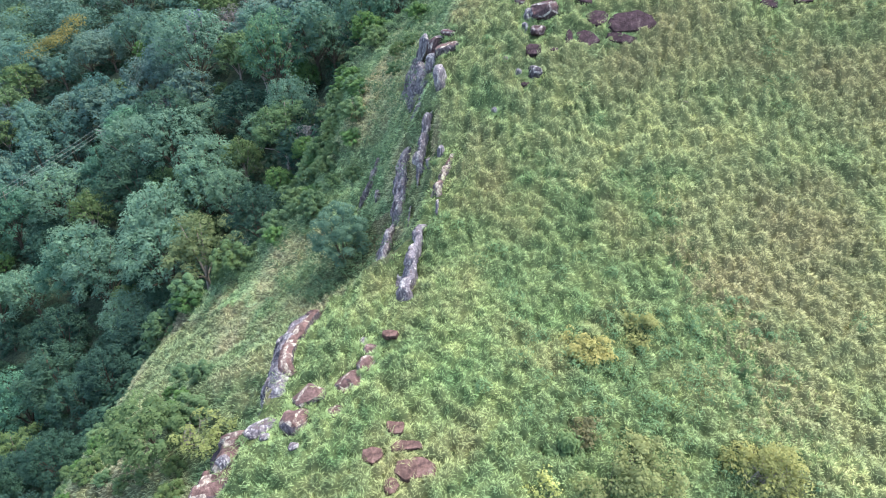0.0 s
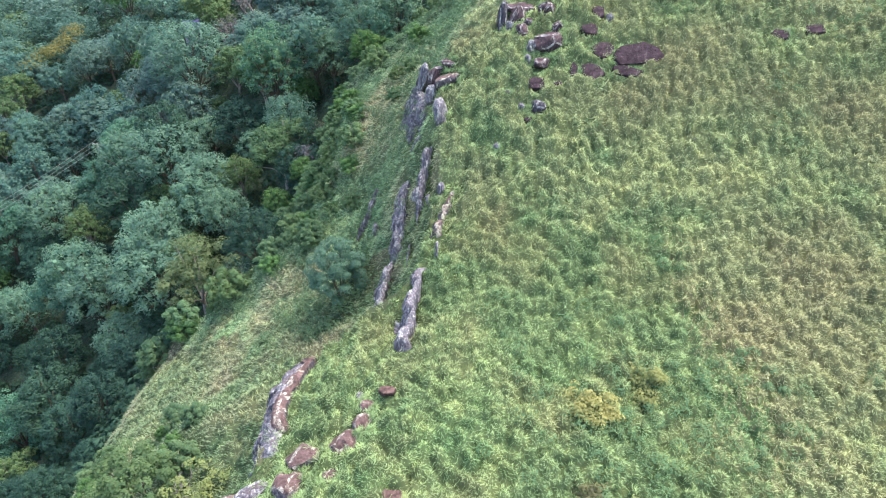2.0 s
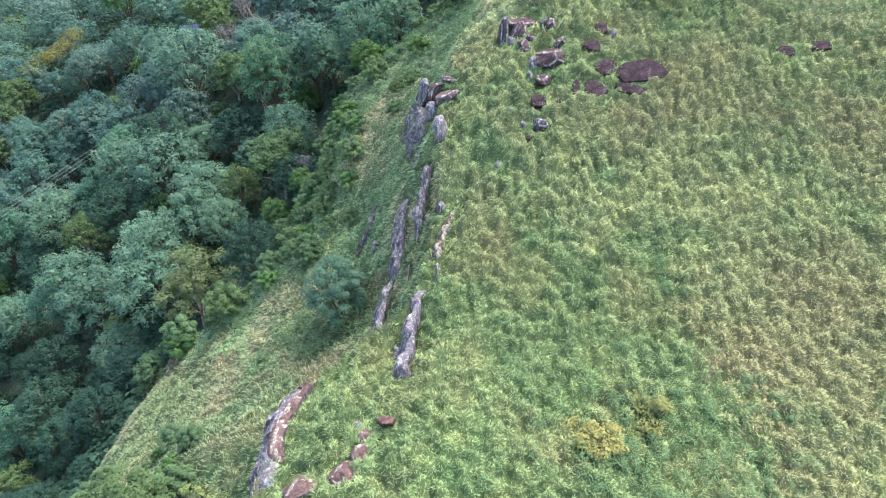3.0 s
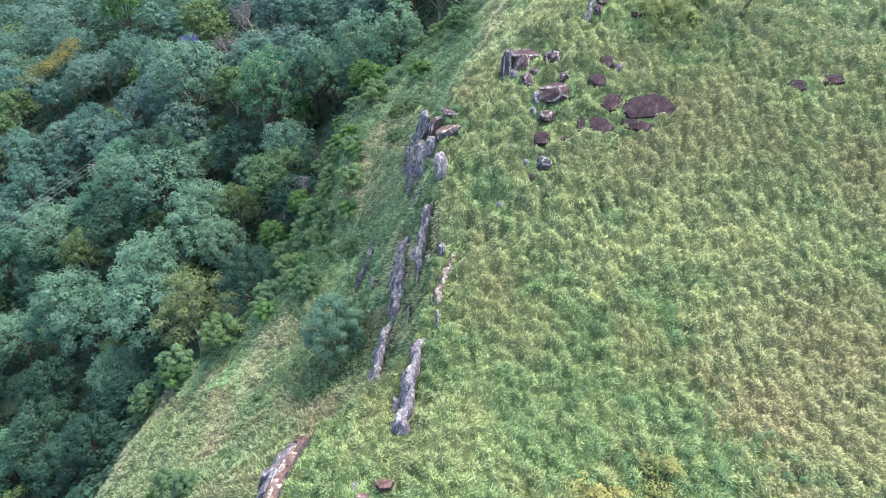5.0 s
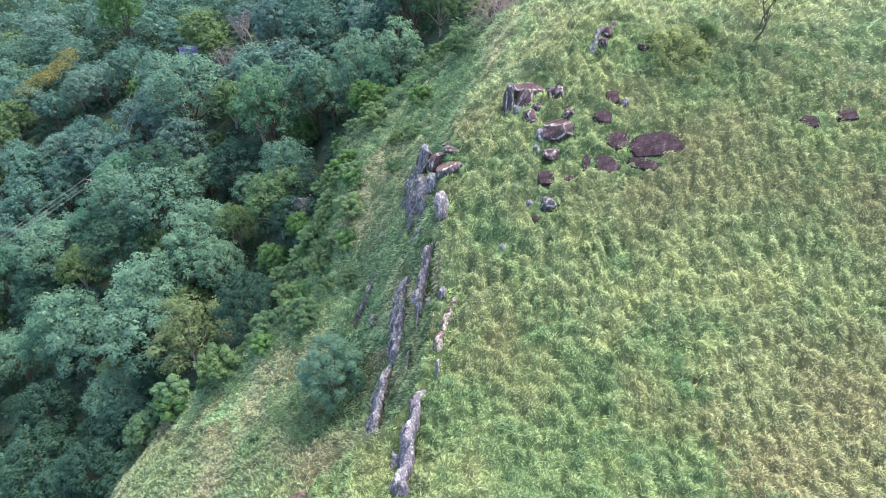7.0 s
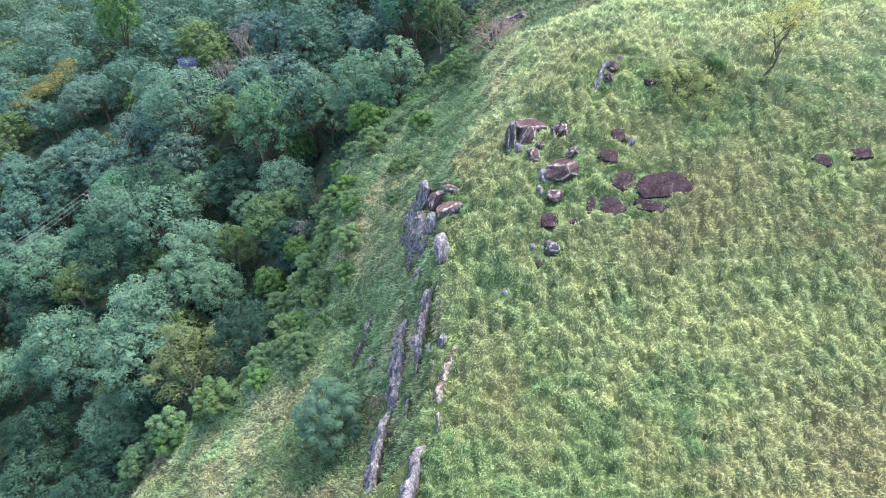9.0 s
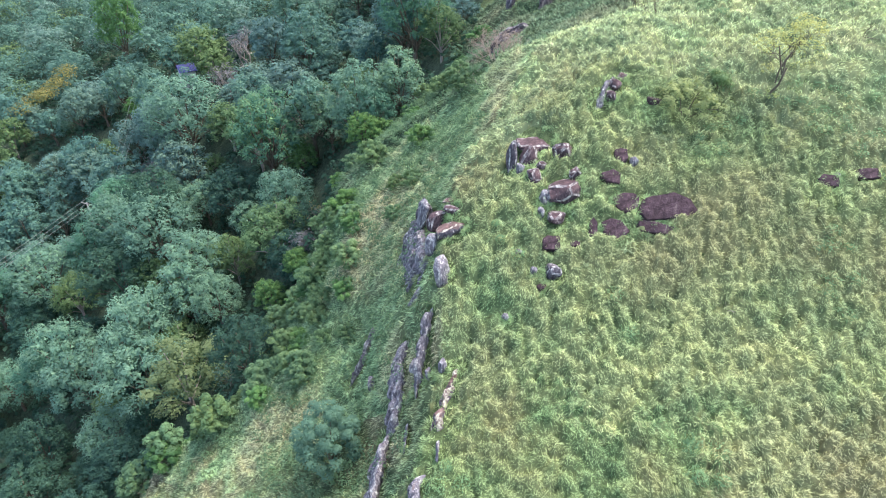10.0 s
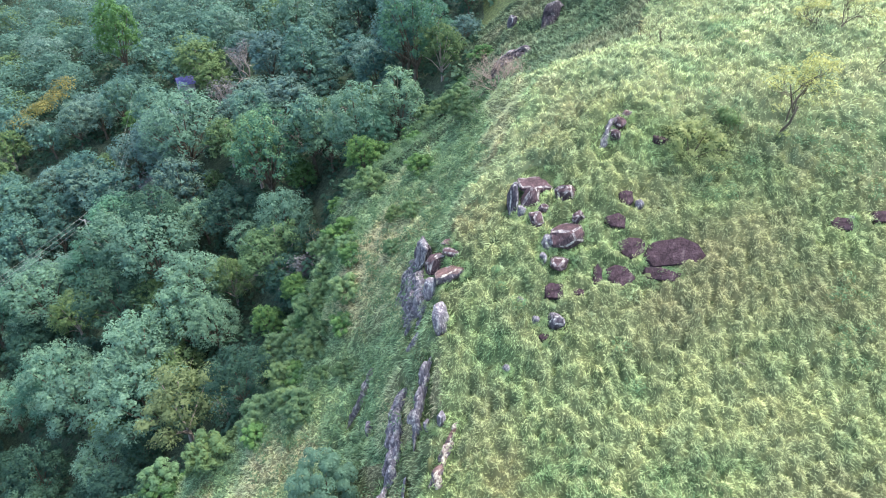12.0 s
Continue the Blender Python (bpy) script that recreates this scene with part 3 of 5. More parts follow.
rock("dark purple-brown rock face bare of grass", (9.04, 41.51, 42.71), (1.04, 0.82, 0.55), (41, 1, 1), 252, ROCK_BARE, 0.35)
rock("small pinkish boulder in the grass", (10.40, 42.40, 43.41), (0.71, 0.56, 0.86), (7, -9, 17), 253, ROCK, 0.50)
rock("dark purple-brown rock face bare of grass", (11.80, 40.33, 41.58), (3.20, 1.45, 0.61), (45, -3, 3), 294, ROCK_BARE, 0.35)
rock("dark purple-brown rock face bare of grass", (9.73, 40.48, 41.71), (1.35, 1.13, 0.55), (44, -3, 5), 255, ROCK_BARE, 0.35)
rock("dark purple-brown rock face bare of grass", (11.20, 39.58, 40.73), (2.00, 0.69, 0.55), (45, 5, -6), 256, ROCK_BARE, 0.35)
rock("dark purple-brown rock face bare of grass", (9.02, 39.36, 40.76), (1.39, 1.05, 0.55), (43, -2, 8), 257, ROCK_BARE, 0.35)
rock("dark purple-brown rock face bare of grass", (7.91, 39.30, 40.85), (0.44, 1.08, 0.55), (42, 5, -4), 258, ROCK_BARE, 0.35)
rock("plum-brown rock beside the leaning rib", (9.75, 46.2, 46.5), (0.85, 0.7, 0.9), (-14, 10, 20), 259, ROCK_PLUM, 0.5)
rock("plum-brown rock beside the leaning rib", (9.45, 45.6, 46.05), (0.7, 0.55, 0.8), (-10, -6, -15), 260, ROCK_PLUM, 0.5)
rock("small brown rock in the grass of the crest", (10.3, 46.8, 46.85), (0.6, 0.5, 0.55), (-4, 3, 29), 268, ROCK_CAP, 0.5)
rock("small red-brown rock in the grass", (11.94, 45.44, 45.93), (0.77, 0.62, 0.51), (-4, 10, 3), 261, ROCK_BARE, 0.50)
rock("dark purple-brown rock face bare of grass", (21.05, 41.70, 42.34), (1.04, 0.83, 0.55), (43, 2, -2), 262, ROCK_BARE, 0.35)
rock("small pale boulder in the grass", (21.60, 42.10, 42.69), (0.49, 0.39, 0.54), (-4, -8, -30), 263, ROCK, 0.50)
rock("dark purple-brown rock face bare of grass", (23.28, 42.07, 42.55), (1.29, 0.74, 0.55), (39, 5, -3), 264, ROCK_BARE, 0.35)
rock("small rounded grey boulder in the grass", (3.16, 36.44, 37.28), (0.43, 0.37, 0.58), (5, 12, -24), 265, ROCK, 0.50)
rock("small rounded grey boulder in the grass", (3.96, 38.83, 39.80), (0.40, 0.32, 0.44), (-11, 12, 2), 266, ROCK, 0.50)
rock("small pale boulder in the grass", (12.94, 48.55, 47.28), (0.33, 0.26, 0.32), (-2, -6, 7), 267, ROCK, 0.50)
rock("dark grey layered outcrop on the far slope", (6.52, 78.72, 44.82), (0.84, 1.28, 2.01), (-1, 12, 25), 274, ROCK_DARK, 0.50)
rock("brown-topped boulder with a pale lichened rim", (-6.2, 20.1, 29.38), (1.75, 1.3, 1.05), (8, -12, 24), 280, ROCK_CAP, 0.4)
rock("brown-topped boulder with a pale lichened rim", (-6.5, 18.75, 29.2), (1.5, 1.45, 1.35), (10, -12, 34), 281, ROCK_CAP, 0.4)
rock("brown-topped boulder with a pale lichened rim", (-4.3, 20.5, 29.92), (1.5, 1.1, 0.9), (4, -16, 28), 282, ROCK_CAP, 0.4)
rock("brown-topped boulder with a pale lichened rim", (-3.6, 21.35, 30.22), (1.3, 1.0, 0.85), (8, -14, 32), 283, ROCK_CAP, 0.4)
rock("rounded pale brown boulder", (-3.45, 22.2, 30.4), (0.85, 0.75, 0.85), (4, -8, 29), 284, ROCK_CAP, 0.2)
rock("small rounded grey boulder beside the chain of boulders", (-3.9, 22.9, 30.3), (0.6, 0.55, 0.6), (0, 6, -12), 285, ROCK, 0.2)
rock("round pale lichened boulder", (-9.38, 17.30, 28.44), (0.79, 0.63, 0.80), (-3, 7, 19), 286, ROCK, 0.20)
rock("flat mossy rock ledge", (-8.15, 18.8, 28.85), (1.9, 1.0, 0.5), (5, -8, 24), 288, ROCK, 0.4)
rock("red-brown rock showing through the grass", (-1.99, 17.59, 29.92), (0.87, 0.53, 0.40), (15, 4, -1), 289, ROCK_RED, 0.35)
rock("red-brown rock showing through the grass", (-1.05, 16.02, 29.34), (1.7, 0.95, 0.40), (17, 1, 4), 290, ROCK_RED, 0.35)
rock("red-brown rock showing through the grass", (-2.83, 16.37, 29.65), (0.81, 0.70, 0.40), (17, 3, -3), 291, ROCK_RED, 0.35)
rock("red-brown rock showing through the grass", (-2.05, 15.33, 29.14), (0.66, 0.63, 0.40), (17, 3, 1), 292, ROCK_RED, 0.35)
rock("red-brown rock showing through the grass", (-1.48, 16.81, 29.67), (1.3, 0.5, 0.40), (17, 3, 5), 293, ROCK_RED, 0.35)
rock("brown-topped boulder with a pale lichened rim", (-4.75, 18.95, 29.72), (0.85, 0.6, 0.5), (5, -5, 31), 287, ROCK_CAP, 0.4)
rock("small grey boulder in the grass", (-7.88, 25.47, 26.83), (0.59, 0.47, 0.56), (4, 2, -34), 295, ROCK, 0.50)
rock("small grey boulder in the grass", (-6.26, 17.31, 29.42), (0.51, 0.41, 0.38), (1, -6, 12), 296, ROCK, 0.50)
rock("small grey boulder in the grass", (-7.71, 18.02, 29.16), (0.53, 0.43, 0.46), (-1, 8, 10), 297, ROCK, 0.50)
rock("dark grey rock face below the rim", (-14.36, 23.83, 23.00), (0.75, 0.80, 2.40), (-84, 28, 0), 298, ROCK, 0.60)
rock("small grey boulder in the grass", (-7.64, 23.94, 27.10), (0.42, 0.34, 0.39), (7, -4, 10), 299, ROCK, 0.50)
rock("red-brown rock showing through the grass", (-2.51, 22.37, 31.30), (0.70, 0.40, 0.40), (16, -3, 3), 300, ROCK_RED, 0.35)


# ---------------------------------------------------------------- grass
def faces_mesh(name, verts, corners, material):
    """A mesh of loose faces with the same number of corners each. Columns past the third: the soft normals."""
    k = len(verts) // corners
    me = bpy.data.meshes.new(name)
    me.vertices.add(len(verts))
    me.vertices.foreach_set("co", np.ascontiguousarray(verts[:, :3], dtype=np.float32).ravel())
    me.loops.add(len(verts))
    me.loops.foreach_set("vertex_index", np.arange(len(verts)))
    me.polygons.add(k)
    me.polygons.foreach_set("loop_start", np.arange(k) * corners)
    me.update(calc_edges=True)
    if verts.shape[1] > 3:
        soft = me.attributes.new("custom_normal", "FLOAT_VECTOR", "POINT")
        soft.data.foreach_set("vector", np.ascontiguousarray(verts[:, 3:6], dtype=np.float32).ravel())
    me.materials.append(material)
    return me


def unit(v):
    return v / np.maximum(np.linalg.norm(v, axis=1), 1e-5)[:, None]


def tussocks(name, label, spots, material, blades, size, droop, width, seed, lay=0.0, tall=0.85):
    """One sheet of grass: at each spot a rounded tuft of fine blades that lean out all round."""
    rng = np.random.default_rng(seed)
    spots = np.asarray(spots)
    gx_, gy_ = drop(spots[:, 0], spots[:, 1])
    gx_, gy_ = np.clip(gx_, -1.6, 1.6), np.clip(gy_, -1.6, 1.6)
    axis = unit(np.stack([0.7 * gx_, 0.7 * gy_, np.ones(len(spots))], 1))
    down = unit(np.stack([gx_, gy_, -(gx_ ** 2 + gy_ ** 2)], 1) + [0, 0, 1e-6]) * np.clip(np.hypot(gx_, gy_), 0, 1)[:, None]
    east = unit(np.cross(axis, np.tile([0, 1.0, 0], (len(spots), 1))))
    north = np.cross(axis, east)
    at = np.stack([spots[:, 0], spots[:, 1], height(spots[:, 0], spots[:, 1]) + 0.15], 1)
    big = size * spots[:, 2] * rng.choice([0.75, 0.9, 1.0, 1.25], len(spots))
    at, axis, down, east, north = (np.repeat(v, blades, 0) for v in (at, axis, down, east, north))
    big = np.repeat(big, blades)[:, None]
    k = len(at)
    el, az = np.arcsin(rng.uniform(0.02, 1, k) ** 0.9)[:, None], rng.uniform(0, 2 * np.pi, k)[:, None]
    d = np.cos(el) * (east * np.cos(az) + north * np.sin(az)) + tall * np.sin(el) * axis
    root = at + big * d * rng.uniform(0.25, 0.8, (k, 1)) - 0.12 * big * axis
    way = unit(d + rng.normal(scale=0.5, size=(k, 3)) + lay * down + [0, 0, 0.15 - droop])
    reach = big * rng.uniform(0.45, 0.85, (k, 1))
    knee = root + way * reach * 0.5
    tip = knee + unit(way - [0, 0, 0.35 + droop]) * reach * 0.5
    soft = unit(d * 0.7 + axis * 0.5 + rng.normal(scale=0.12, size=(k, 3)))
    side = unit(np.cross(way, soft)) * width * rng.uniform(0.6, 1.3, (k, 1))
    verts = np.stack([knee - side, root, knee + side, tip], 1).reshape(-1, 3)
    verts = np.concatenate([verts, np.repeat(soft, 4, 0)], 1)
    return tagged(new(name, faces_mesh(name, verts, 4, material)), label, "grass", kind="stuff")


def scatter(x0, x1, y0, y1, gap, seed, keep):
    """Spots on a jittered grid, with a size each, where keep(x, y) is above chance."""
    rng = np.random.default_rng(seed)
    a, b = np.meshgrid(np.arange(x0, x1, gap), np.arange(y0, y1, gap))
    b = b + (np.arange(a.shape[1]) % 2)[None] * gap * 0.5
    a, b = a.ravel() + rng.uniform(-0.5, 0.5, a.size) * gap, b.ravel() + rng.uniform(-0.5, 0.5, a.size) * gap
    ok = rng.uniform(0, 1, a.size) < keep(a, b)
    c = height(a, b)
    for rx, ry, rz, r, _, _, _ in BARE:
        ok &= (a - rx) ** 2 + (b - ry) ** 2 + (c - rz) ** 2 > r * r
    hump = 0.95 + 0.28 * rough(a[ok], b[ok], 1.3, seed + 60) + 0.2 * rough(a[ok], b[ok], 3.1, seed + 61)
    return np.stack([a[ok], b[ok], rng.uniform(0.75, 1.2, ok.sum()) * np.clip(hump, 0.55, 1.5)], 1)


def rim_at(y):
    return np.interp(y, ALONG, RIM_X)


def in_view(x, y):
    deep = 0.85 * y + 0.53 * (50 - height(x, y))
    return (np.abs(x) < 0.75 * deep + 4) & (y > 9)


def lush(x, y):
    """Where the brighter grass grows: fresh on the near shoulder, tinted for the light on the crest behind."""
    near = np.clip((33.5 - y + 1.5 * rough(x, y, 4, 21)) / 2.5, 0, 1) * np.clip((15.5 + 2 * np.clip((29 - y) / 6, 0, 1) - x + 3 * rough(x, y, 5, 22)) / 5, 0, 1)
    crest = np.clip((y - 47 + 4.5 * np.clip((x - 11) / 6, 0, 1) + 2 * rough(x, y, 4, 23)) / 3, 0, 1)
    edge = np.clip((rim_at(y) + 4.5 - x + 1.5 * rough(x, y, 2.5, 24)) / 2.5, 0, 1) * np.clip((y - 43.5) / 1.5, 0, 1)
    return np.maximum(near, np.maximum(crest, edge))


on_hill = lambda x, y: (x > rim_at(y) - 0.3) & in_view(x, y)  # noqa: E731


def mounds(x, y):
    """Rounded tussocks side by side: their height over the ground, and how far out from its heart each spot lies."""
    gap = 0.46
    iu, iv = np.floor(x / gap), np.floor(y / gap)
    best, ox, oy = np.full(x.shape, -9.0), np.zeros(x.shape), np.zeros(x.shape)
    for du in (-1, 0, 1):
        for dv in (-1, 0, 1):
            a, b = iu + du, iv + dv
            cx = (a + 0.5 + 0.9 * (lattice(a, b, 71) - 0.5)) * gap
            cy = (b + 0.5 + 0.9 * (lattice(a, b, 72) - 0.5)) * gap
            wide = 0.26 + 0.20 * lattice(a, b, 73)
            h = (0.24 + 0.40 * lattice(a, b, 74)) * (1 - ((x - cx) ** 2 + (y - cy) ** 2) / wide ** 2)
            nearer = h > best
            best = np.where(nearer, h, best)
            ox, oy = np.where(nearer, (x - cx) / wide, ox), np.where(nearer, (y - cy) / wide, oy)
    return np.maximum(best, -0.05), ox, oy


def clear(x, y, z):
    """How far a spot lies outside the nearest bare rock: 0 within it, 1 well away."""
    free = np.ones(x.shape)
    for rx, ry, rz, r, *_ in BARE:
        free = np.minimum(free, (np.sqrt((x - rx) ** 2 + (y - ry) ** 2 + (z - rz) ** 2) - r) / 0.35)
    return np.clip(free, 0, 1)


open_slope = lambda x, y: (x <= rim_at(y)) & in_view(x, y) & (wooded(x + 1, y) < 0.5)  # noqa: E731
dry_shelf = lambda x, y: y + 0.6 * np.minimum(0, x + 12) < 37 + 3 * rough(x, y, 3, 77)  # noqa: E731
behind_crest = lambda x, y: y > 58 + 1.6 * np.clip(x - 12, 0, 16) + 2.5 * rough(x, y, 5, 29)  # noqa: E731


def cover(x, y):
    """Which grass grows at a spot: 0 hillside, 1 fresh shoulder, 2 crest, 3 long on the slope, 4 dry shelf, 5 shaded far hill, -1 none."""
    chance = lattice(np.floor(x * 9.1), np.floor(y * 9.1), 75)
    top = np.where(lush(x, y) > chance, np.where(y > 42, 2, 1), 0)
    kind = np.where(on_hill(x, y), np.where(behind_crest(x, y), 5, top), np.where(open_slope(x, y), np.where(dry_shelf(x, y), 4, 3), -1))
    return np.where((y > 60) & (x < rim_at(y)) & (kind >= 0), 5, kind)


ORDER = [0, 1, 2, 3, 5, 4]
TURF, UNDER = [BLADES[k] for k in ORDER], [SHADED_THATCH[k] for k in ORDER]
SWELL = np.array((1.35, 1.15, 1.0, 1.1, 1.0, 1.1, 0.0))


def turf_height(x, y):
    """The top of the turf: the ground with its tussocks, which lie flat where rock comes through."""
    z = height(x, y)
    h, ox, oy = mounds(x, y)
    kind = cover(x, y)
    return z + (h * SWELL[kind] + 0.06) * clear(x, y, z) - 0.06, ox, oy, kind


# the turf itself, tussock by tussock, as one closed sheet over the ground
tx, ty = np.arange(-36, 46, 0.17), np.arange(9, 84, 0.17)
TX, TY = np.meshgrid(tx, ty)
grown = cover(TX, TY) >= 0
whole = grown[:-1, :-1] & grown[1:, :-1] & grown[:-1, 1:] & grown[1:, 1:]
rows_, cols_ = np.nonzero(whole)
m_ = len(tx)
quads = np.stack([rows_ * m_ + cols_, rows_ * m_ + cols_ + 1, (rows_ + 1) * m_ + cols_ + 1, (rows_ + 1) * m_ + cols_], 1)
used, back = np.unique(quads.ravel(), return_inverse=True)
ux, uy = TX.ravel()[used], TY.ravel()[used]
ux, uy = ux + 0.08 * (lattice(ux * 5, uy * 5, 76) - 0.5), uy + 0.08 * (lattice(ux * 5, uy * 5, 77) - 0.5)
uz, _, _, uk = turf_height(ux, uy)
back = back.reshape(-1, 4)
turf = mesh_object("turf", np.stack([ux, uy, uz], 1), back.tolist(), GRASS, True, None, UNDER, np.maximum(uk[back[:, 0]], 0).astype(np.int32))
tagged(turf, "dense grass turf of rounded tussocks over the whole hill", "turf", kind="stuff")


def blades(name, label, box, kinds, density, long, width, seed, lay=0.3):
    """The fine blades of one kind of turf, leaning out from the heart of each tussock and hanging downhill."""
    rng = np.random.default_rng(seed)
    k = int((box[1] - box[0]) * (box[3] - box[2]) * density)
    x, y = rng.uniform(box[0], box[1], k), rng.uniform(box[2], box[3], k)
    keep = np.isin(cover(x, y), kinds)
    x, y = x[keep], y[keep]
    z, ox, oy, kind = turf_height(x, y)
    keep = (clear(x, y, z) > 0.15) & (rng.uniform(0, 1, len(x)) < np.clip((mounds(x, y)[0] - 0.06) / 0.2, 0.06, 1))
    x, y, z, ox, oy, kind = (v[keep] for v in (x, y, z, ox, oy, kind))
    k = len(x)
    gx_, gy_ = drop(x, y)
    gx_, gy_ = np.clip(gx_, -1.6, 1.6), np.clip(gy_, -1.6, 1.6)
    axis = unit(np.stack([0.8 * gx_, 0.8 * gy_, np.ones(k)], 1))
    down = unit(np.stack([gx_, gy_, -(gx_ ** 2 + gy_ ** 2)], 1) + [0, 0, 1e-6]) * np.clip(np.hypot(gx_, gy_), 0, 1)[:, None]
    out = np.stack([ox, oy, np.zeros(k)], 1)
    way = unit(0.75 * axis + 0.8 * out + lay * down + rng.normal(scale=0.42, size=(k, 3)))
    reach = long * rng.uniform(0.55, 1.2, (k, 1))
    root = np.stack([x, y, z], 1) - 0.12 * reach * axis
    knee = root + way * reach * 0.5
    tip = knee + unit(way + 0.35 * lay * down - [0, 0, 0.4]) * reach * 0.5
    soft = unit(axis + 1.2 * out + rng.normal(scale=0.2, size=(k, 3)))
    side = unit(np.cross(way, soft)) * width * rng.uniform(0.6, 1.3, (k, 1))
    verts = np.stack([knee - side, root, knee + side, tip], 1).reshape(-1, 3)
    verts = np.concatenate([verts, np.repeat(soft, 4, 0)], 1)
    me = faces_mesh(name, verts, 4, TURF[kinds[0]])
    return tagged(new(name, me), label, "grass", kind="stuff")


blades("hill_grass", "yellow-green grass tussocks covering the hillside", (-16, 46, 9, 62), (0,), 360, 0.24, 0.013, 11)
blades("fresh_grass", "fresh green grass tussocks on the near shoulder", (-16, 45, 9, 42), (1,), 350, 0.235, 0.012, 12)
blades("crest_grass", "green grass on the crest, coloured brighter for the light on its flat top", (-4, 46, 42, 84), (2,), 125, 0.28, 0.017, 15)
blades("slope_grass", "long green grass on the steep slope below the ridge", (-24, 10, 27, 62), (3,), 230, 0.38, 0.016, 13, 0.35)
blades("shelf_grass", "tan and green dry-tipped grass on the shelf below the ridge", (-36, 0, 12, 50), (4,), 130, 0.34, 0.016, 16, 0.5)
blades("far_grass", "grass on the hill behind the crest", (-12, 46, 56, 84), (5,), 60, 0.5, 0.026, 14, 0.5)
rng = np.random.default_rng(31)
skirt = []
for rx, ry, rz, r, w, flat_, deep_ in BARE:
    if w and rx > -10.5 and rz > 28:
        for a in rng.uniform(-4.4, 1.3, 8 + int(6 * w)):
            skirt.append((rx + 0.54 * w * math.cos(a), ry + (0.40 if flat_ else 0.5) * deep_ * math.sin(a) - (0.05 if flat_ else 0.15), rng.uniform(0.6, 1.15)))
skirt += FRINGE
tussocks("rock_grass", "long grass growing round the feet of the rocks", skirt, GRASS_LUSH, 50, 0.32, 0.0, 0.011, 32)
tall = scatter(1.5, 15, 35.5, 48, 0.95, 33, lambda x, y: 0.5 * np.exp(-(((x - 7.5) / 5.5) ** 2 + ((y - 42) / 4.5) ** 2)))
tussocks("tall_grass", "tall lush tussocks among the rocks of the outcrop", tall, GRASS_CREST, 100, 0.44, 0.0, 0.014, 34)
behind = scatter(-24, 28, -14, 9.2, 1.1, 35, lambda x, y: 1.0 * (x > rim_at(y)))
tussocks("lower_grass", "fresh green grass lower down the hillside", behind, GRASS_LUSH, 26, 0.6, 0.05, 0.03, 36)


# ---------------------------------------------------------------- trees
def tube(points, radii, sides=6):
    """A tapered limb through points, as vertices and faces."""
    verts, faces = [], []
    pts = [Vector(p) for p in points]
    for i, p in enumerate(pts):
        d = (pts[min(i + 1, len(pts) - 1)] - pts[max(i - 1, 0)]).normalized()
        a = d.orthogonal().normalized()
        b = d.cross(a)
        for k in range(sides):
            t = 2 * math.pi * k / sides
            verts.append(p + radii[i] * (a * math.cos(t) + b * math.sin(t)))
    for i in range(len(pts) - 1):
        for k in range(sides):
            q = (k + 1) % sides
            faces.append((i * sides + k, i * sides + q, (i + 1) * sides + q, (i + 1) * sides + k))
    faces.append(tuple((len(pts) - 1) * sides + k for k in range(sides)))
    return verts, faces


def joined(pieces):
    verts, faces = [], []
    for v, f in pieces:
        o = len(verts)
        verts += [tuple(p) for p in v]
        faces += [tuple(o + i for i in q) for q in f]
    return verts, faces


def leaf_cloud(centres, radius, per, size, rng, flat=0.8, stray=0.25, narrow=0.72, corners=4):
    """Leaf sprays in clumps: each a small folded rhomb on the clump's skin, facing outwards and up."""
    centres = np.asarray(centres)
    c = np.repeat(centres, per, 0)
    k = len(c)
    d = rng.normal(size=(k, 3))
    d /= np.linalg.norm(d, axis=1)[:, None]
    d[:, 2] = np.where(d[:, 2] < -0.3, -d[:, 2], d[:, 2])
    rr = np.repeat(np.asarray(radius), per)[:, None] * rng.uniform(0.72, 1.1, (k, 1))
    p = c + d * rr * [1, 1, flat]
    nrm = d * 0.7 + rng.normal(scale=stray, size=(k, 3)) + [0, 0, 0.55]
    nrm /= np.linalg.norm(nrm, axis=1)[:, None]
    a = np.cross(nrm, rng.normal(size=(k, 3)))
    a /= np.linalg.norm(a, axis=1)[:, None]
    b = np.cross(nrm, a)
    s = size * rng.uniform(0.6, 1.3, (k, 1))
    ring = [p - a * s, p - b * s * narrow + nrm * s * 0.12, p + a * s - nrm * s * 0.2, p + b * s * narrow + nrm * s * 0.12]
    if corners == 3:
        ring = [p - a * s, p + a * s - nrm * s * 0.2, p + b * s * 1.2]
    verts = np.stack(ring, 1).reshape(-1, 3)
    soft = unit(d * 0.55 + nrm * 0.6)
    return np.concatenate([verts, np.repeat(soft, corners, 0)], 1)


def leaf_mesh(name, verts, material, corners=4):
    return faces_mesh(name, verts, corners, material)


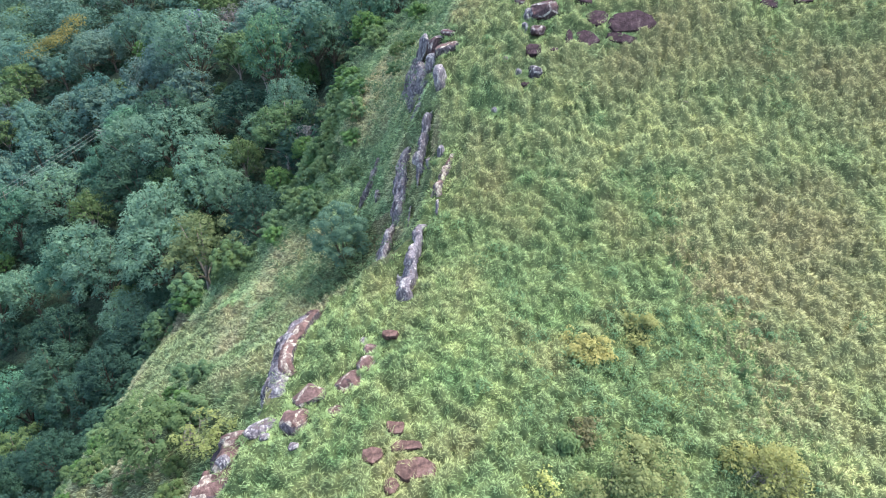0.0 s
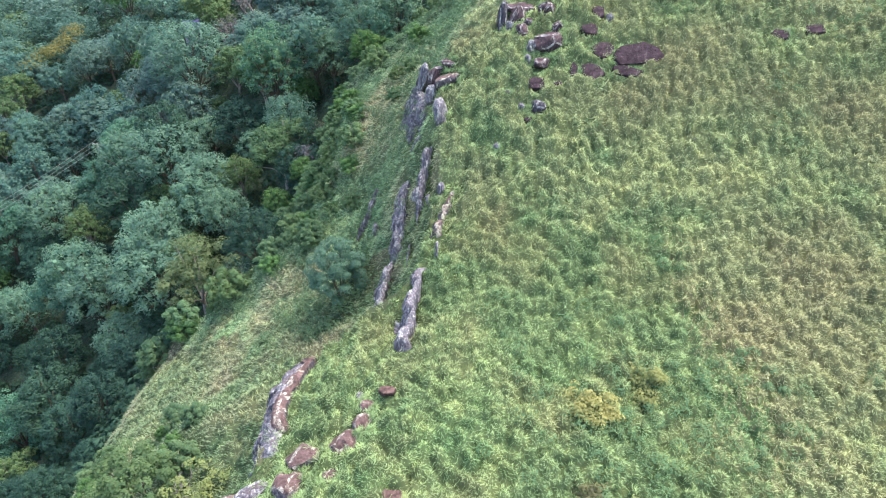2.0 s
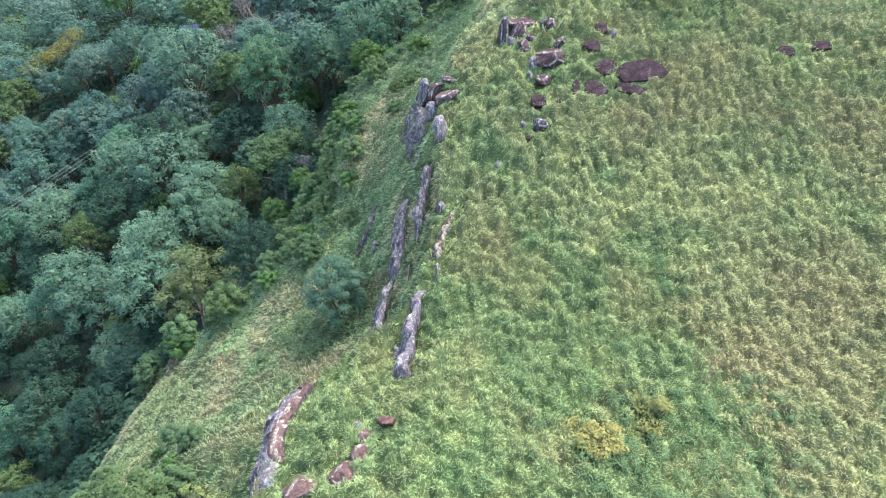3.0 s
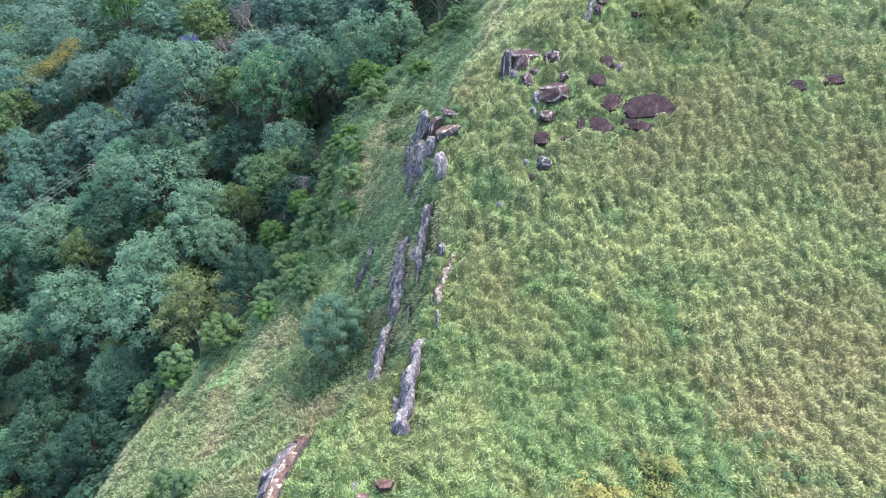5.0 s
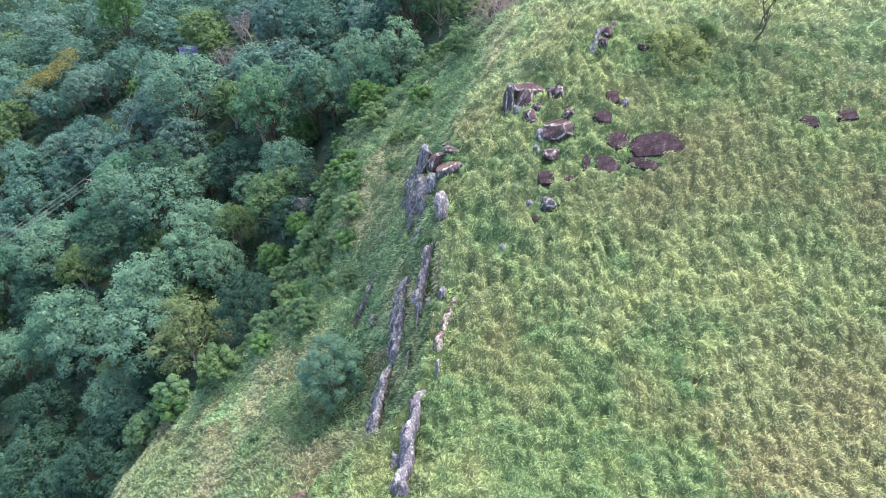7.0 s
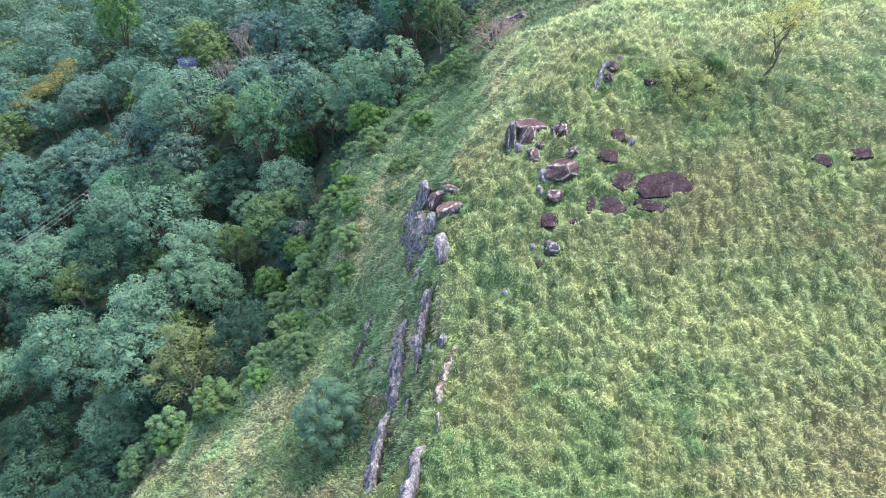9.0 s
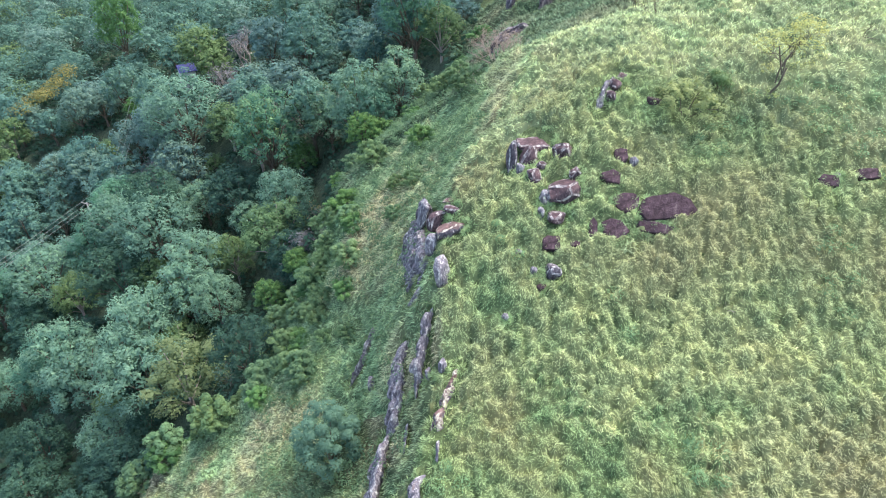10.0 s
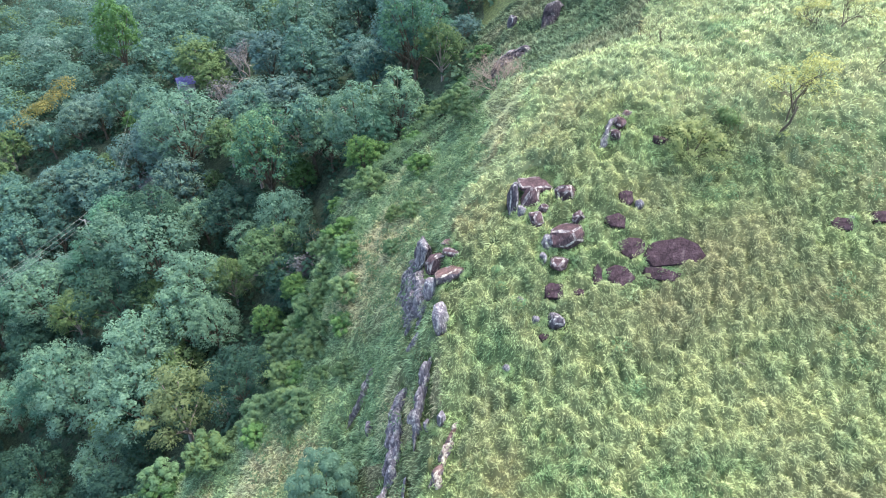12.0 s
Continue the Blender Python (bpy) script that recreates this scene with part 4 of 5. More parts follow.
def forest_tree(label, tall, wide, material, seed, clumps=96, per=56, leaf=0.125, bark=BARK, low=0.22, round_=1.0, group="forest trees"):
    """A broad-crowned forest tree: tapered trunk, limbs, and a crown of clumps of leaves. Stands at the origin."""
    rng = np.random.default_rng(seed)
    tree = tagged(new("tree"), label, "tree", group)
    fork = tall * low
    lean_ = rng.uniform(-0.4, 0.4, 2)
    pieces = [tube([(0, 0, -0.8), (lean_[0] * 0.4, lean_[1] * 0.4, fork * 0.6), (*lean_, fork * 1.3)], [tall * 0.032, tall * 0.025, tall * 0.018], 7)]
    lobes = [(rng.uniform(0, 6.28), rng.uniform(0.1, 0.9), rng.uniform(0.75, 1.15)) for _ in range(7)]
    centres, radii = [], []
    for i in range(clumps):
        u = (i + 0.5) / clumps
        el = math.asin(1 - 1.55 * u)
        az = i * 2.39996 + rng.uniform(-0.35, 0.35)
        g = rng.uniform(0.80, 1.0) * (0.55 if i % 6 == 5 else 1)
        for la, le, lr in lobes:
            near = math.cos(az - la) * math.cos(el) * math.cos(le) + math.sin(el) * math.sin(le)
            if near > 0.86:
                g *= lr
        x, y = wide / 2 * g * math.cos(el) * math.cos(az), wide / 2 * g * math.cos(el) * math.sin(az)
        z = fork + (tall - fork) * (0.45 + 0.5 * round_ * math.sin(el) * g)
        centres.append((lean_[0] + x, lean_[1] + y, z))
        radii.append(wide * rng.uniform(0.07, 0.125) * (66 / max(clumps, 40)) ** 0.25)
        if i % 9 == 0:
            c = Vector(centres[-1])
            knee = Vector((*lean_, fork)).lerp(c, 0.5) + Vector((0, 0, 0.3))
            pieces.append(tube([Vector((*lean_, fork * rng.uniform(0.8, 1.2))), knee, c], [tall * 0.013, tall * 0.008, tall * 0.003], 4))
    v, f = joined(pieces)
    mesh_object("trunk", v, f, bark, True, tree)
    crown = new("crown", leaf_mesh("crown", leaf_cloud(centres, radii, per, leaf, rng, corners=3), material, 3))
    crown.parent = tree
    heart = np.array((*lean_, fork + (tall - fork) * 0.4))
    deep = heart + (np.asarray(centres) - heart) * 0.88
    inner = new("inner_foliage", leaf_mesh("inner_foliage", leaf_cloud(deep, [0.8 * r for r in radii], 9, 2.4 * leaf, rng, corners=3), material, 3))
    inner.parent = tree
    return tree


def grow(rng, start, way, length, radius, depth, pieces, tips, spread=0.6, lift=0.15):
    """Branches that fork again and again; the ends of the twigs are gathered in tips."""
    mid_ = start + way * length * 0.5 + Vector(rng.normal(scale=0.06 * length, size=3))
    end = start + way * length + Vector(rng.normal(scale=0.05 * length, size=3))
    pieces.append(tube([start, mid_, end], [radius, radius * 0.8, radius * 0.62], 5 if radius > 0.03 else 3))
    if depth == 0:
        tips.append(tuple(end))
        return
    for k in range(3 if depth > 1 or rng.uniform() < 0.5 else 2):
        w = (way + Vector(rng.normal(scale=spread, size=3)) + Vector((0, 0, lift))).normalized()
        grow(rng, start.lerp(end, rng.uniform(0.55, 1.0)), w, length * rng.uniform(0.6, 0.85), radius * 0.58, depth - 1, pieces, tips, spread, lift)


def open_tree(name, label, place, tall, material, seed, per=10, leaf=0.07, puff=0.2, bark=BARK, depth=3, way=(0, 0, 1), stems=1, spread=0.6, category="tree", lift=0.15, girth=0.022):
    """A small open tree or shrub with its branches showing; per: leaves at each twig's end (0: bare)."""
    rng = np.random.default_rng(seed)
    tree = tagged(new(name), label, category)
    tree.matrix_world = pose(*place)
    tips = []
    for k in range(stems):
        w = (Vector(way) + Vector(rng.normal(scale=0.15 if stems == 1 else 0.5, size=3))).normalized()
        pieces = []
        grow(rng, Vector((0, 0, -0.3)), w, tall * 0.36, tall * girth / stems ** 0.4, depth, pieces, tips, spread, lift)
        v, f = joined(pieces)
        mesh_object("stem" if stems > 1 else "trunk", v, f, bark, True, tree)
    if per:
        crown = new("crown", leaf_mesh("crown", leaf_cloud(tips, [puff] * len(tips), per, leaf, rng, 0.8), material))
        crown.parent = tree
    return tree


KINDS = [
    forest_tree("dense blue-green broadleaf tree in the valley forest", 11, 8.5, LEAF_BLUE, 101),
    forest_tree("tall blue-green broadleaf tree with a lumpy crown", 12.5, 9.0, LEAF_BLUE, 102, 104),
    forest_tree("pale silvery-green tree with a rounded crown", 11.5, 9.5, LEAF_PALE, 103, 104),
    forest_tree("silvery-green tree with loose leaf clumps", 11, 8, LEAF_PALE, 104, 84, 56),
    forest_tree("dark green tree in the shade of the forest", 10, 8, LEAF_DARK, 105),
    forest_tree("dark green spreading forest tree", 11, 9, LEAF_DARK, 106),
    forest_tree("olive-green tree with thin foliage", 9.5, 7.5, LEAF_OLIVE, 107, 78, 52, 0.125, BARK_PALE),
    forest_tree("fresh bright green tree", 9, 6.5, LEAF_FRESH, 108, 78),
]
# trees farther off: fewer, larger leaves, mostly in the hazed tones
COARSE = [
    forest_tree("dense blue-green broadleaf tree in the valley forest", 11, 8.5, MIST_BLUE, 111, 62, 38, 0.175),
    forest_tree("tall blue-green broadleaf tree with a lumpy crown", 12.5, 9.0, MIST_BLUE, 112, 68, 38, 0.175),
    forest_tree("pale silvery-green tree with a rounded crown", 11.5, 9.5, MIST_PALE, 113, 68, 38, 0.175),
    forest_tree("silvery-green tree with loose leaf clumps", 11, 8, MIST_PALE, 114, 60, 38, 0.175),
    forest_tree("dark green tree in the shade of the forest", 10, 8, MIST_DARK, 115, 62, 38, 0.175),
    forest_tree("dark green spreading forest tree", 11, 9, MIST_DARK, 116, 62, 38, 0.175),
    forest_tree("olive-green tree with thin foliage", 9.5, 7.5, LEAF_OLIVE, 117, 54, 38, 0.175, BARK_PALE),
    forest_tree("fresh bright green tree", 9, 6.5, LEAF_FRESH, 118, 54, 38, 0.175),
]
BLUE, BLUE_TALL, PALE, PALE_LOOSE, DARK, DARK_WIDE, OLIVE, FRESH = KINDS
SHARE = (0.20, 0.14, 0.17, 0.13, 0.10, 0.08, 0.13, 0.05)


GROWN = []


def plant(kind, x, y, size, turn, sink=0.3, tall=1.0):
    t = copy_thing(kind, pose(x, y, float(height(x, y)) - sink, 0, 0, turn))
    t.scale = (size, size, size * tall)
    GROWN.append((x, y, size * 4.0))
    return t


# trees that stand out from the forest
for x, y, size, kind, label in (
    (-17.6, 59.6, 0.50, FRESH, ""), (-14.6, 60.6, 0.46, FRESH, ""), (-18.6, 82.0, 0.62, FRESH, ""), (-8.0, 66.8, 0.55, FRESH, ""),
    (-38.3, 96.6, 1.25, PALE, ""), (-18.3, 66.5, 0.95, OLIVE, "yellow-green tree with a full crown at the forest edge"),
    (-36.0, 75.5, 1.0, PALE, ""), (-30.5, 56.5, 0.95, PALE, ""), (-42.0, 62.0, 0.95, PALE_LOOSE, ""), (-56.7, 81.0, 1.05, PALE, ""),
    (-33.0, 63.5, 0.95, PALE_LOOSE, ""), (-66.6, 137.5, 1.35, FRESH, "tall bright green tree with a pointed crown"), (-45.0, 84.0, 1.0, PALE, ""), (-51.0, 84.6, 0.9, BLUE, ""), (-48.0, 89.2, 0.85, BLUE_TALL, ""),
):
    t = plant(kind, x, y, size, x * 37 % 360, tall=1.55 if y > 130 else 1.0)
    if label:
        tagged(t, label)

CLEAR = GROWN[:] + [(-33.6, 114.5, 5), (-35.5, 107.1, 5), (-15.9, 88.1, 4), (-23.7, 89.9, 4), (-86.2, 163.0, 6), (-80, 150.6, 6), (-45.6, 116.6, 6), (-43.8, 111.5, 5.5), (-42, 107, 4), (-25.0, 53.2, 5.5), (-21.0, 51.0, 3), (-15.2, 53, 3), (-13.2, 66.5, 2), (-26.5, 47.5, 4.5)]
wood = scatter(-190, 8, 22, 235, 5.6, 7, lambda x, y: (wooded(x, y) > 0.5) & in_view(x, y))
rng = np.random.default_rng(8)
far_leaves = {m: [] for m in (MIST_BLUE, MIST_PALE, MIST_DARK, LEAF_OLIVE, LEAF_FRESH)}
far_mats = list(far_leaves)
for x, y, s in wood:
    if any((x - a) ** 2 + (y - b) ** 2 < (r * 0.75) ** 2 for a, b, r in CLEAR):
        continue
    if y < 122:
        # low near valley: mostly dark-leaved kinds, its shade put into the leaf colour
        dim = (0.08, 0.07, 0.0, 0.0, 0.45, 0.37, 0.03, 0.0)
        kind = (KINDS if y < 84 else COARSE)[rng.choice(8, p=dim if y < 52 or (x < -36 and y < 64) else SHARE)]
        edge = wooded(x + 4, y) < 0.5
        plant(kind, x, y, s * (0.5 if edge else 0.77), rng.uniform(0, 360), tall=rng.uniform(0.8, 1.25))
    elif rng.uniform() < 0.8:
        m = far_mats[rng.choice(5, p=(0.36, 0.16, 0.36, 0.08, 0.04))]
        n_ = 28
        u = (np.arange(n_) + 0.5) / n_
        el, az = np.arcsin(1 - 1.4 * u), np.arange(n_) * 2.4 + rng.uniform(0, 6)
        r, z0 = rng.uniform(2.6, 4.6), float(height(x, y)) + rng.uniform(2.5, 6.5)
        g = rng.uniform(0.75, 1.05, n_)
        cs = np.stack([x + r * g * np.cos(el) * np.cos(az), y + r * g * np.cos(el) * np.sin(az), z0 + r * 0.95 * g * np.sin(el)], 1)
        rs = r * rng.uniform(0.26, 0.38, n_)
        far_leaves[m].append(leaf_cloud(cs, rs, 26, 0.27, rng, corners=3))
sheets = [np.concatenate(v) for v in far_leaves.values()]
me = leaf_mesh("far_woods", np.concatenate(sheets), far_mats[0], 3)
for m in far_mats[1:]:
    me.materials.append(m)
me.polygons.foreach_set("material_index", np.concatenate([np.full(len(v) // 3, i) for i, v in enumerate(sheets)]).astype(np.int32))
tagged(new("far_woods", me), "blue-green forest covering the far valley side", "forest", kind="stuff")

# low growth under and along the edge of the forest; its dark leaves also hold the shade there
low = scatter(-130, 8, 24, 172, 2.1, 9, lambda x, y: (wooded(x - 1.5, y) > 0.5) * np.where(wooded(x + 8, y) > 0.5, 0.8, 1.0) * in_view(x, y))
rng = np.random.default_rng(10)
lc = np.stack([low[:, 0], low[:, 1], height(low[:, 0], low[:, 1]) + 0.5 * low[:, 2]], 1)
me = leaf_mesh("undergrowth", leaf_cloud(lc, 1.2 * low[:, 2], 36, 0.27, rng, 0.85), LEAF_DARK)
tagged(new("undergrowth", me), "dense shrubs and creepers under the forest edge", "undergrowth", kind="stuff")

# shrubs on the steep slope
SHRUB_A = forest_tree("low green shrub on the steep slope", 2.2, 2.6, LEAF_OLIVE, 120, 30, 60, 0.08, BARK, 0.15, group="slope shrubs")
SHRUB_B = forest_tree("low grey-green shrub on the steep slope", 2.4, 2.4, HERB, 121, 30, 60, 0.08, BARK, 0.15, group="slope shrubs")
SHRUB_C = forest_tree("low fresh green shrub on the steep slope", 1.8, 2.2, LEAF_FRESH, 122, 26, 60, 0.075, BARK, 0.15, group="slope shrubs")
for k in (SHRUB_A, SHRUB_B, SHRUB_C):
    tagged(k, category="shrub")
    k.name = "shrub"
shrubby = scatter(-30, 9, 18, 84, 1.7, 15, lambda x, y: (wooded(x + 4.5, y) > 0.5) * (wooded(x, y) < 0.5) * np.where(y > 54, 0.9, 0.5) + ((x < -7.5 - 0.3 * np.maximum(0, 46 - y)) & (y > 42.5) & (y < 60) & (wooded(x, y) < 0.5)) * 0.8 + ((x < rim_at(y) - 2.5) & (y > 44) & (wooded(x, y) < 0.5)) * np.where(y > 55, 0.3, 0.15) + ((x < -11.5 - 0.35 * np.maximum(0, y - 18)) & (y < 30) & (x > -28)) * 0.75)
for x, y, s in shrubby:
    plant((SHRUB_A, SHRUB_B, SHRUB_B, SHRUB_C)[int(x * 7.3 + y * 3.1) % 4], x, y, s * (1.0 if y > 42 else 0.7), x * 91 % 360, 0.15)

for kind in KINDS + COARSE + [SHRUB_A, SHRUB_B, SHRUB_C]:
    for o in (*kind.children_recursive, kind):
        bpy.data.objects.remove(o)


def on(x, y, sink=0.1):
    return (x, y, float(height(x, y)) - sink)


# ---------------------------------------------------------------- single shrubs and small trees
cliff_bush = forest_tree("dense grey-green bush at the foot of the cliff", 5.2, 4.0, LEAF_BLUE_DARK, 130, 46, 190, 0.065, BARK, 0.08, group="")
cliff_bush.name = "bush"
tagged(cliff_bush, category="bush")
cliff_bush.matrix_world = pose(*on(-6.9, 35.8, 0.3))

open_tree("bush", "yellow-leaved bush in the grass", on(6.8, 22.0), 2.1, LEAF_GOLD, 140, 26, 0.06, 0.24, stems=5, category="bush")
open_tree("bush", "yellow-green bush in the grass", on(9.8, 23.4), 1.8, LEAF_STRAW, 141, 22, 0.06, 0.24, stems=5, category="bush")
open_tree("shrub", "olive-green shrub with dark crooked stems", on(7.6, 16.4), 3.2, LEAF_STRAW, 142, 30, 0.065, 0.32, stems=6, depth=3, category="shrub")
open_tree("shrub", "thinning shrub with rusty leaf tips", on(13.4, 16.6), 3.0, LEAF_STRAW, 143, 26, 0.06, 0.30, BARK_PALE, stems=6, depth=3, category="shrub")
open_tree("shrub", "half-bare shrub with rusty yellow leaves", on(6.2, 18.1), 1.7, LEAF_RUSTY, 144, 6, 0.07, 0.2, BARK_PALE, stems=4, category="shrub")
open_tree("shrub", "half-bare shrub with rusty yellow leaves", on(3.9, 15.6), 1.5, LEAF_YELLOW, 145, 6, 0.07, 0.2, BARK_PALE, stems=4, category="shrub")
open_tree("dead_shrub", "bare dead twigs standing in the grass", on(10.6, 19.5), 1.3, LEAF_RUSTY, 146, 0, stems=3, category="shrub")
open_tree("shrub", "dark green leafy shrub in the grass", on(5.3, 17.4), 1.5, HERB, 147, 26, 0.07, 0.28, stems=4, category="shrub")
slope_tree = forest_tree("small green tree leaning out from the slope", 4.2, 4.4, LEAF_OLIVE, 148, 44, 100, 0.085, BARK, 0.3, group="")
slope_tree.matrix_world = pose(*on(-15.8, 23.2), 8, -14, 0)
open_tree("shrub", "half-dead yellowing shrub beside the rocks", on(-13.0, 23.0), 2.8, LEAF_YELLOW, 149, 16, 0.07, 0.28, BARK_PALE, stems=4, category="shrub")
crest_tree = forest_tree("small round olive-brown tree on the crest", 3.0, 3.6, LEAF_OCHRE, 150, 34, 70, 0.06, BARK, 0.2, group="")
crest_tree.matrix_world = pose(*on(13.8, 44.4), 0, 12, 0)
open_tree("tree", "small open tree with thinning rusty yellow leaves", on(18.3, 46.0), 6.3, LEAF_OCHRE, 151, 30, 0.055, 0.36, depth=4, way=(0.5, 0, 0.85), spread=0.62, girth=0.014)
open_tree("shrub", "low yellow-leaved shoot at the foot of a tree", on(18.7, 46.0), 1.0, LEAF_YELLOW, 152, 14, 0.06, 0.2, stems=3, depth=2, category="shrub")
open_tree("tree", "small nearly bare tree on the crest", on(25.0, 54.7), 4.0, LEAF_OCHRE, 153, 14, 0.05, 0.3, depth=4, way=(0.2, 0, 1), stems=2, spread=0.5)
open_tree("tree", "bare leaning sapling on the crest", on(25.1, 49.9), 2.4, LEAF_RUSTY, 154, 0, depth=2, way=(0.4, 0, 1))
open_tree("tree", "bare leaning sapling on the crest", on(26.0, 52.7), 1.9, LEAF_RUSTY, 155, 0, depth=1, way=(0.3, 0, 1))
open_tree("tree", "small bare tree with a rusty tinge", on(14.4, 55.9), 2.4, LEAF_RUSTY, 156, 3, 0.05, 0.2, depth=3, way=(0.2, 0, 1))
open_tree("tree", "small bare tree with a rusty tinge", on(13.7, 58.4), 2.2, LEAF_RUSTY, 157, 3, 0.05, 0.2, depth=3)
open_tree("bush", "dark blue-green bush in the grass", on(15.7, 46.4), 2.0, HERB, 158, 40, 0.06, 0.26, stems=6, depth=2, category="bush", spread=0.35)
open_tree("bush", "bare pinkish thicket on the far slope", on(4.0, 60.4), 3.9, LEAF_PINK, 159, 5, 0.05, 0.3, BARK_PINK, stems=12, depth=3, category="bush", girth=0.03)
open_tree("bush", "grey twiggy bush on the slope", on(2.4, 57.3), 2.2, LEAF_OLIVE, 160, 5, 0.06, 0.25, BARK_PALE, stems=5, depth=2, category="bush")
open_tree("bush", "bare grey thicket at the forest edge", on(-13.2, 66.5), 3.4, LEAF_RUSTY, 161, 2, 0.07, 0.3, BARK_PALE, stems=6, depth=3, category="bush")
open_tree("bush", "bare grey thicket at the forest edge", on(-20.5, 52.6), 3.6, LEAF_PALE, 162, 4, 0.08, 0.3, BARK_PALE, stems=6, depth=3, category="bush")
yellowing = forest_tree("yellowing tree with a full rounded crown at the forest edge", 9.0, 8.0, LEAF_TAN, 163, 60, 72, 0.12, BARK_PALE, 0.2, group="")
yellowing.matrix_world = pose(*on(-25.0, 53.2))
open_tree("bush", "olive bush with a brown top on the slope", on(-15.2, 53.0), 3.6, LEAF_OLIVE, 164, 26, 0.09, 0.45, stems=4, depth=2, category="bush")
open_tree("dead_shrub", "thin dead stick standing in the long grass", on(-14.5, 40.5), 1.7, LEAF_RUSTY, 165, 0, depth=0, category="shrub")
open_tree("bush", "small yellow-flowered clump in the grass", on(8.3, 33.9), 0.8, LEAF_YELLOW, 166, 10, 0.05, 0.16, stems=4, depth=1, category="bush")
open_tree("bush", "small rusty clump in the grass", on(2.1, 33.8), 0.7, LEAF_RUSTY, 167, 10, 0.05, 0.16, stems=4, depth=1, category="bush")
open_tree("bush", "small rusty clump in the grass", on(20.7, 24.4), 0.9, LEAF_ORANGE, 168, 22, 0.05, 0.26, stems=4, depth=1, category="bush")

for i, (x, y, tall) in enumerate(((-33.6, 114.5, 9.0), (-35.5, 107.1, 7.5), (-15.9, 88.1, 6.5), (-23.7, 89.9, 8.0), (-46.2, 96.7, 7.0), (-14.6, 63.5, 4.2))):
    open_tree("tree", "bare grey-violet tree with a haze of fine twigs", on(x, y), tall, LEAF_GREY, 170 + i, 9, 0.12, 0.55, BARK_PALE, stems=5, depth=3, girth=0.035, spread=0.5)

for i, (x, y) in enumerate(((12.9, 36.0), (14.3, 36.4), (13.8, 37.3))):
    open_tree("dead_shrub", "thin bare sapling standing in the grass", on(x, y), 1.6, LEAF_RUSTY, 190 + i, 0, bark=BARK_PALE, depth=2, way=(0.15, 0, 1), category="shrub")

# broad-leaved herbs among the grass of the near shoulder
herbs = scatter(0, 48, 14, 58, 0.8, 16, lambda x, y: np.clip(0.75 * np.exp(-(((x - 10) / 5.5) ** 2 + ((y - 21.5) / 3.6) ** 2)) + 0.55 * (rough(x, y, 3.0, 41) > 0.5), 0, 1) * (x > rim_at(y) + 1))
hc = np.stack([herbs[:, 0], herbs[:, 1], height(herbs[:, 0], herbs[:, 1]) + 0.5], 1)
me = leaf_mesh("herbs", leaf_cloud(hc, 0.50 * herbs[:, 2], 110, 0.045, np.random.default_rng(17), 0.8), HERB)
tagged(new("herbs", me), "broad-leaved green herbs growing through the grass", "herbs", kind="stuff")

# ferns and creepers on the shaded slope under the cliff
ferns = scatter(-20, 3, 33, 72, 0.8, 19, lambda x, y: (x < rim_at(y) - 1.2) * (wooded(x, y) < 0.5) * np.clip(0.40 + 0.6 * rough(x, y, 4.0, 51) + 0.25 * (y > 40) - 0.5 * ((y < 41) & (x < -9)), 0, 0.8))
fc = np.stack([ferns[:, 0], ferns[:, 1], height(ferns[:, 0], ferns[:, 1]) + 0.65], 1)
me = leaf_mesh("ferns", leaf_cloud(fc, 0.68 * ferns[:, 2], 80, 0.065, np.random.default_rng(20), 0.8), HERB)
tagged(new("ferns", me), "ferns and creepers on the shaded slope under the cliff", "ferns", kind="stuff")

# flowering creepers over the far trees
rng = np.random.default_rng(18)
fc = [(-73.4 + 2.4 * t_ + rng.normal(scale=0.9), 120 + 4.6 * t_ + rng.normal(scale=1.2)) for t_ in np.linspace(-1, 1, 26)]
fl = leaf_cloud([(x, y, float(height(x, y)) + 8.2) for x, y in fc], [1.9] * 26, 90, 0.15, rng, 0.6)
tagged(new("creeper", leaf_mesh("creeper", fl, LEAF_ORANGE)), "orange-yellow creeper spread over the treetops", "creeper")


# ---------------------------------------------------------------- power line in the valley
def plain(name, colour, rough_, metal=0.0):
    m, nt, b = surface(name, rough_)
    n_ = noise_at(nt, 5.0, 3.0)
    nt.links.new(ramp(nt, n_, [(0.3, tuple(0.75 * v for v in colour)), (0.7, tuple(1.15 * v for v in colour))]), b.inputs["Base Color"])
    b.inputs["Metallic"].default_value = metal
    return m


WIRE = plain("weathered_cable", (0.30, 0.32, 0.30), 0.6)
CONCRETE = plain("pole_concrete", (0.24, 0.24, 0.22), 0.85)
TOPS = [Vector(p) for p in ((-70.5, 64, 8), (-52.6, 88.9, 15.8), (-49.7, 93.1, 18.1), (-53, 113, 25))]
for top in TOPS[1:3]:
    pole = tagged(new("power_pole"), "pale concrete power pole with a crossarm", "power pole", "power poles")
    foot = float(height(top.x, top.y))
    v, f = tube([(top.x, top.y, foot - 0.5), (top.x, top.y, top.z + 0.2)], [0.14, 0.09], 10)
    mesh_object("pole", v, f, CONCRETE, True, pole)
    v, f = tube([top + Vector((-0.95, 0.35, 0)), top + Vector((0.95, -0.35, 0))], [0.06, 0.06], 6)
    mesh_object("crossarm", v, f, CONCRETE, False, pole)
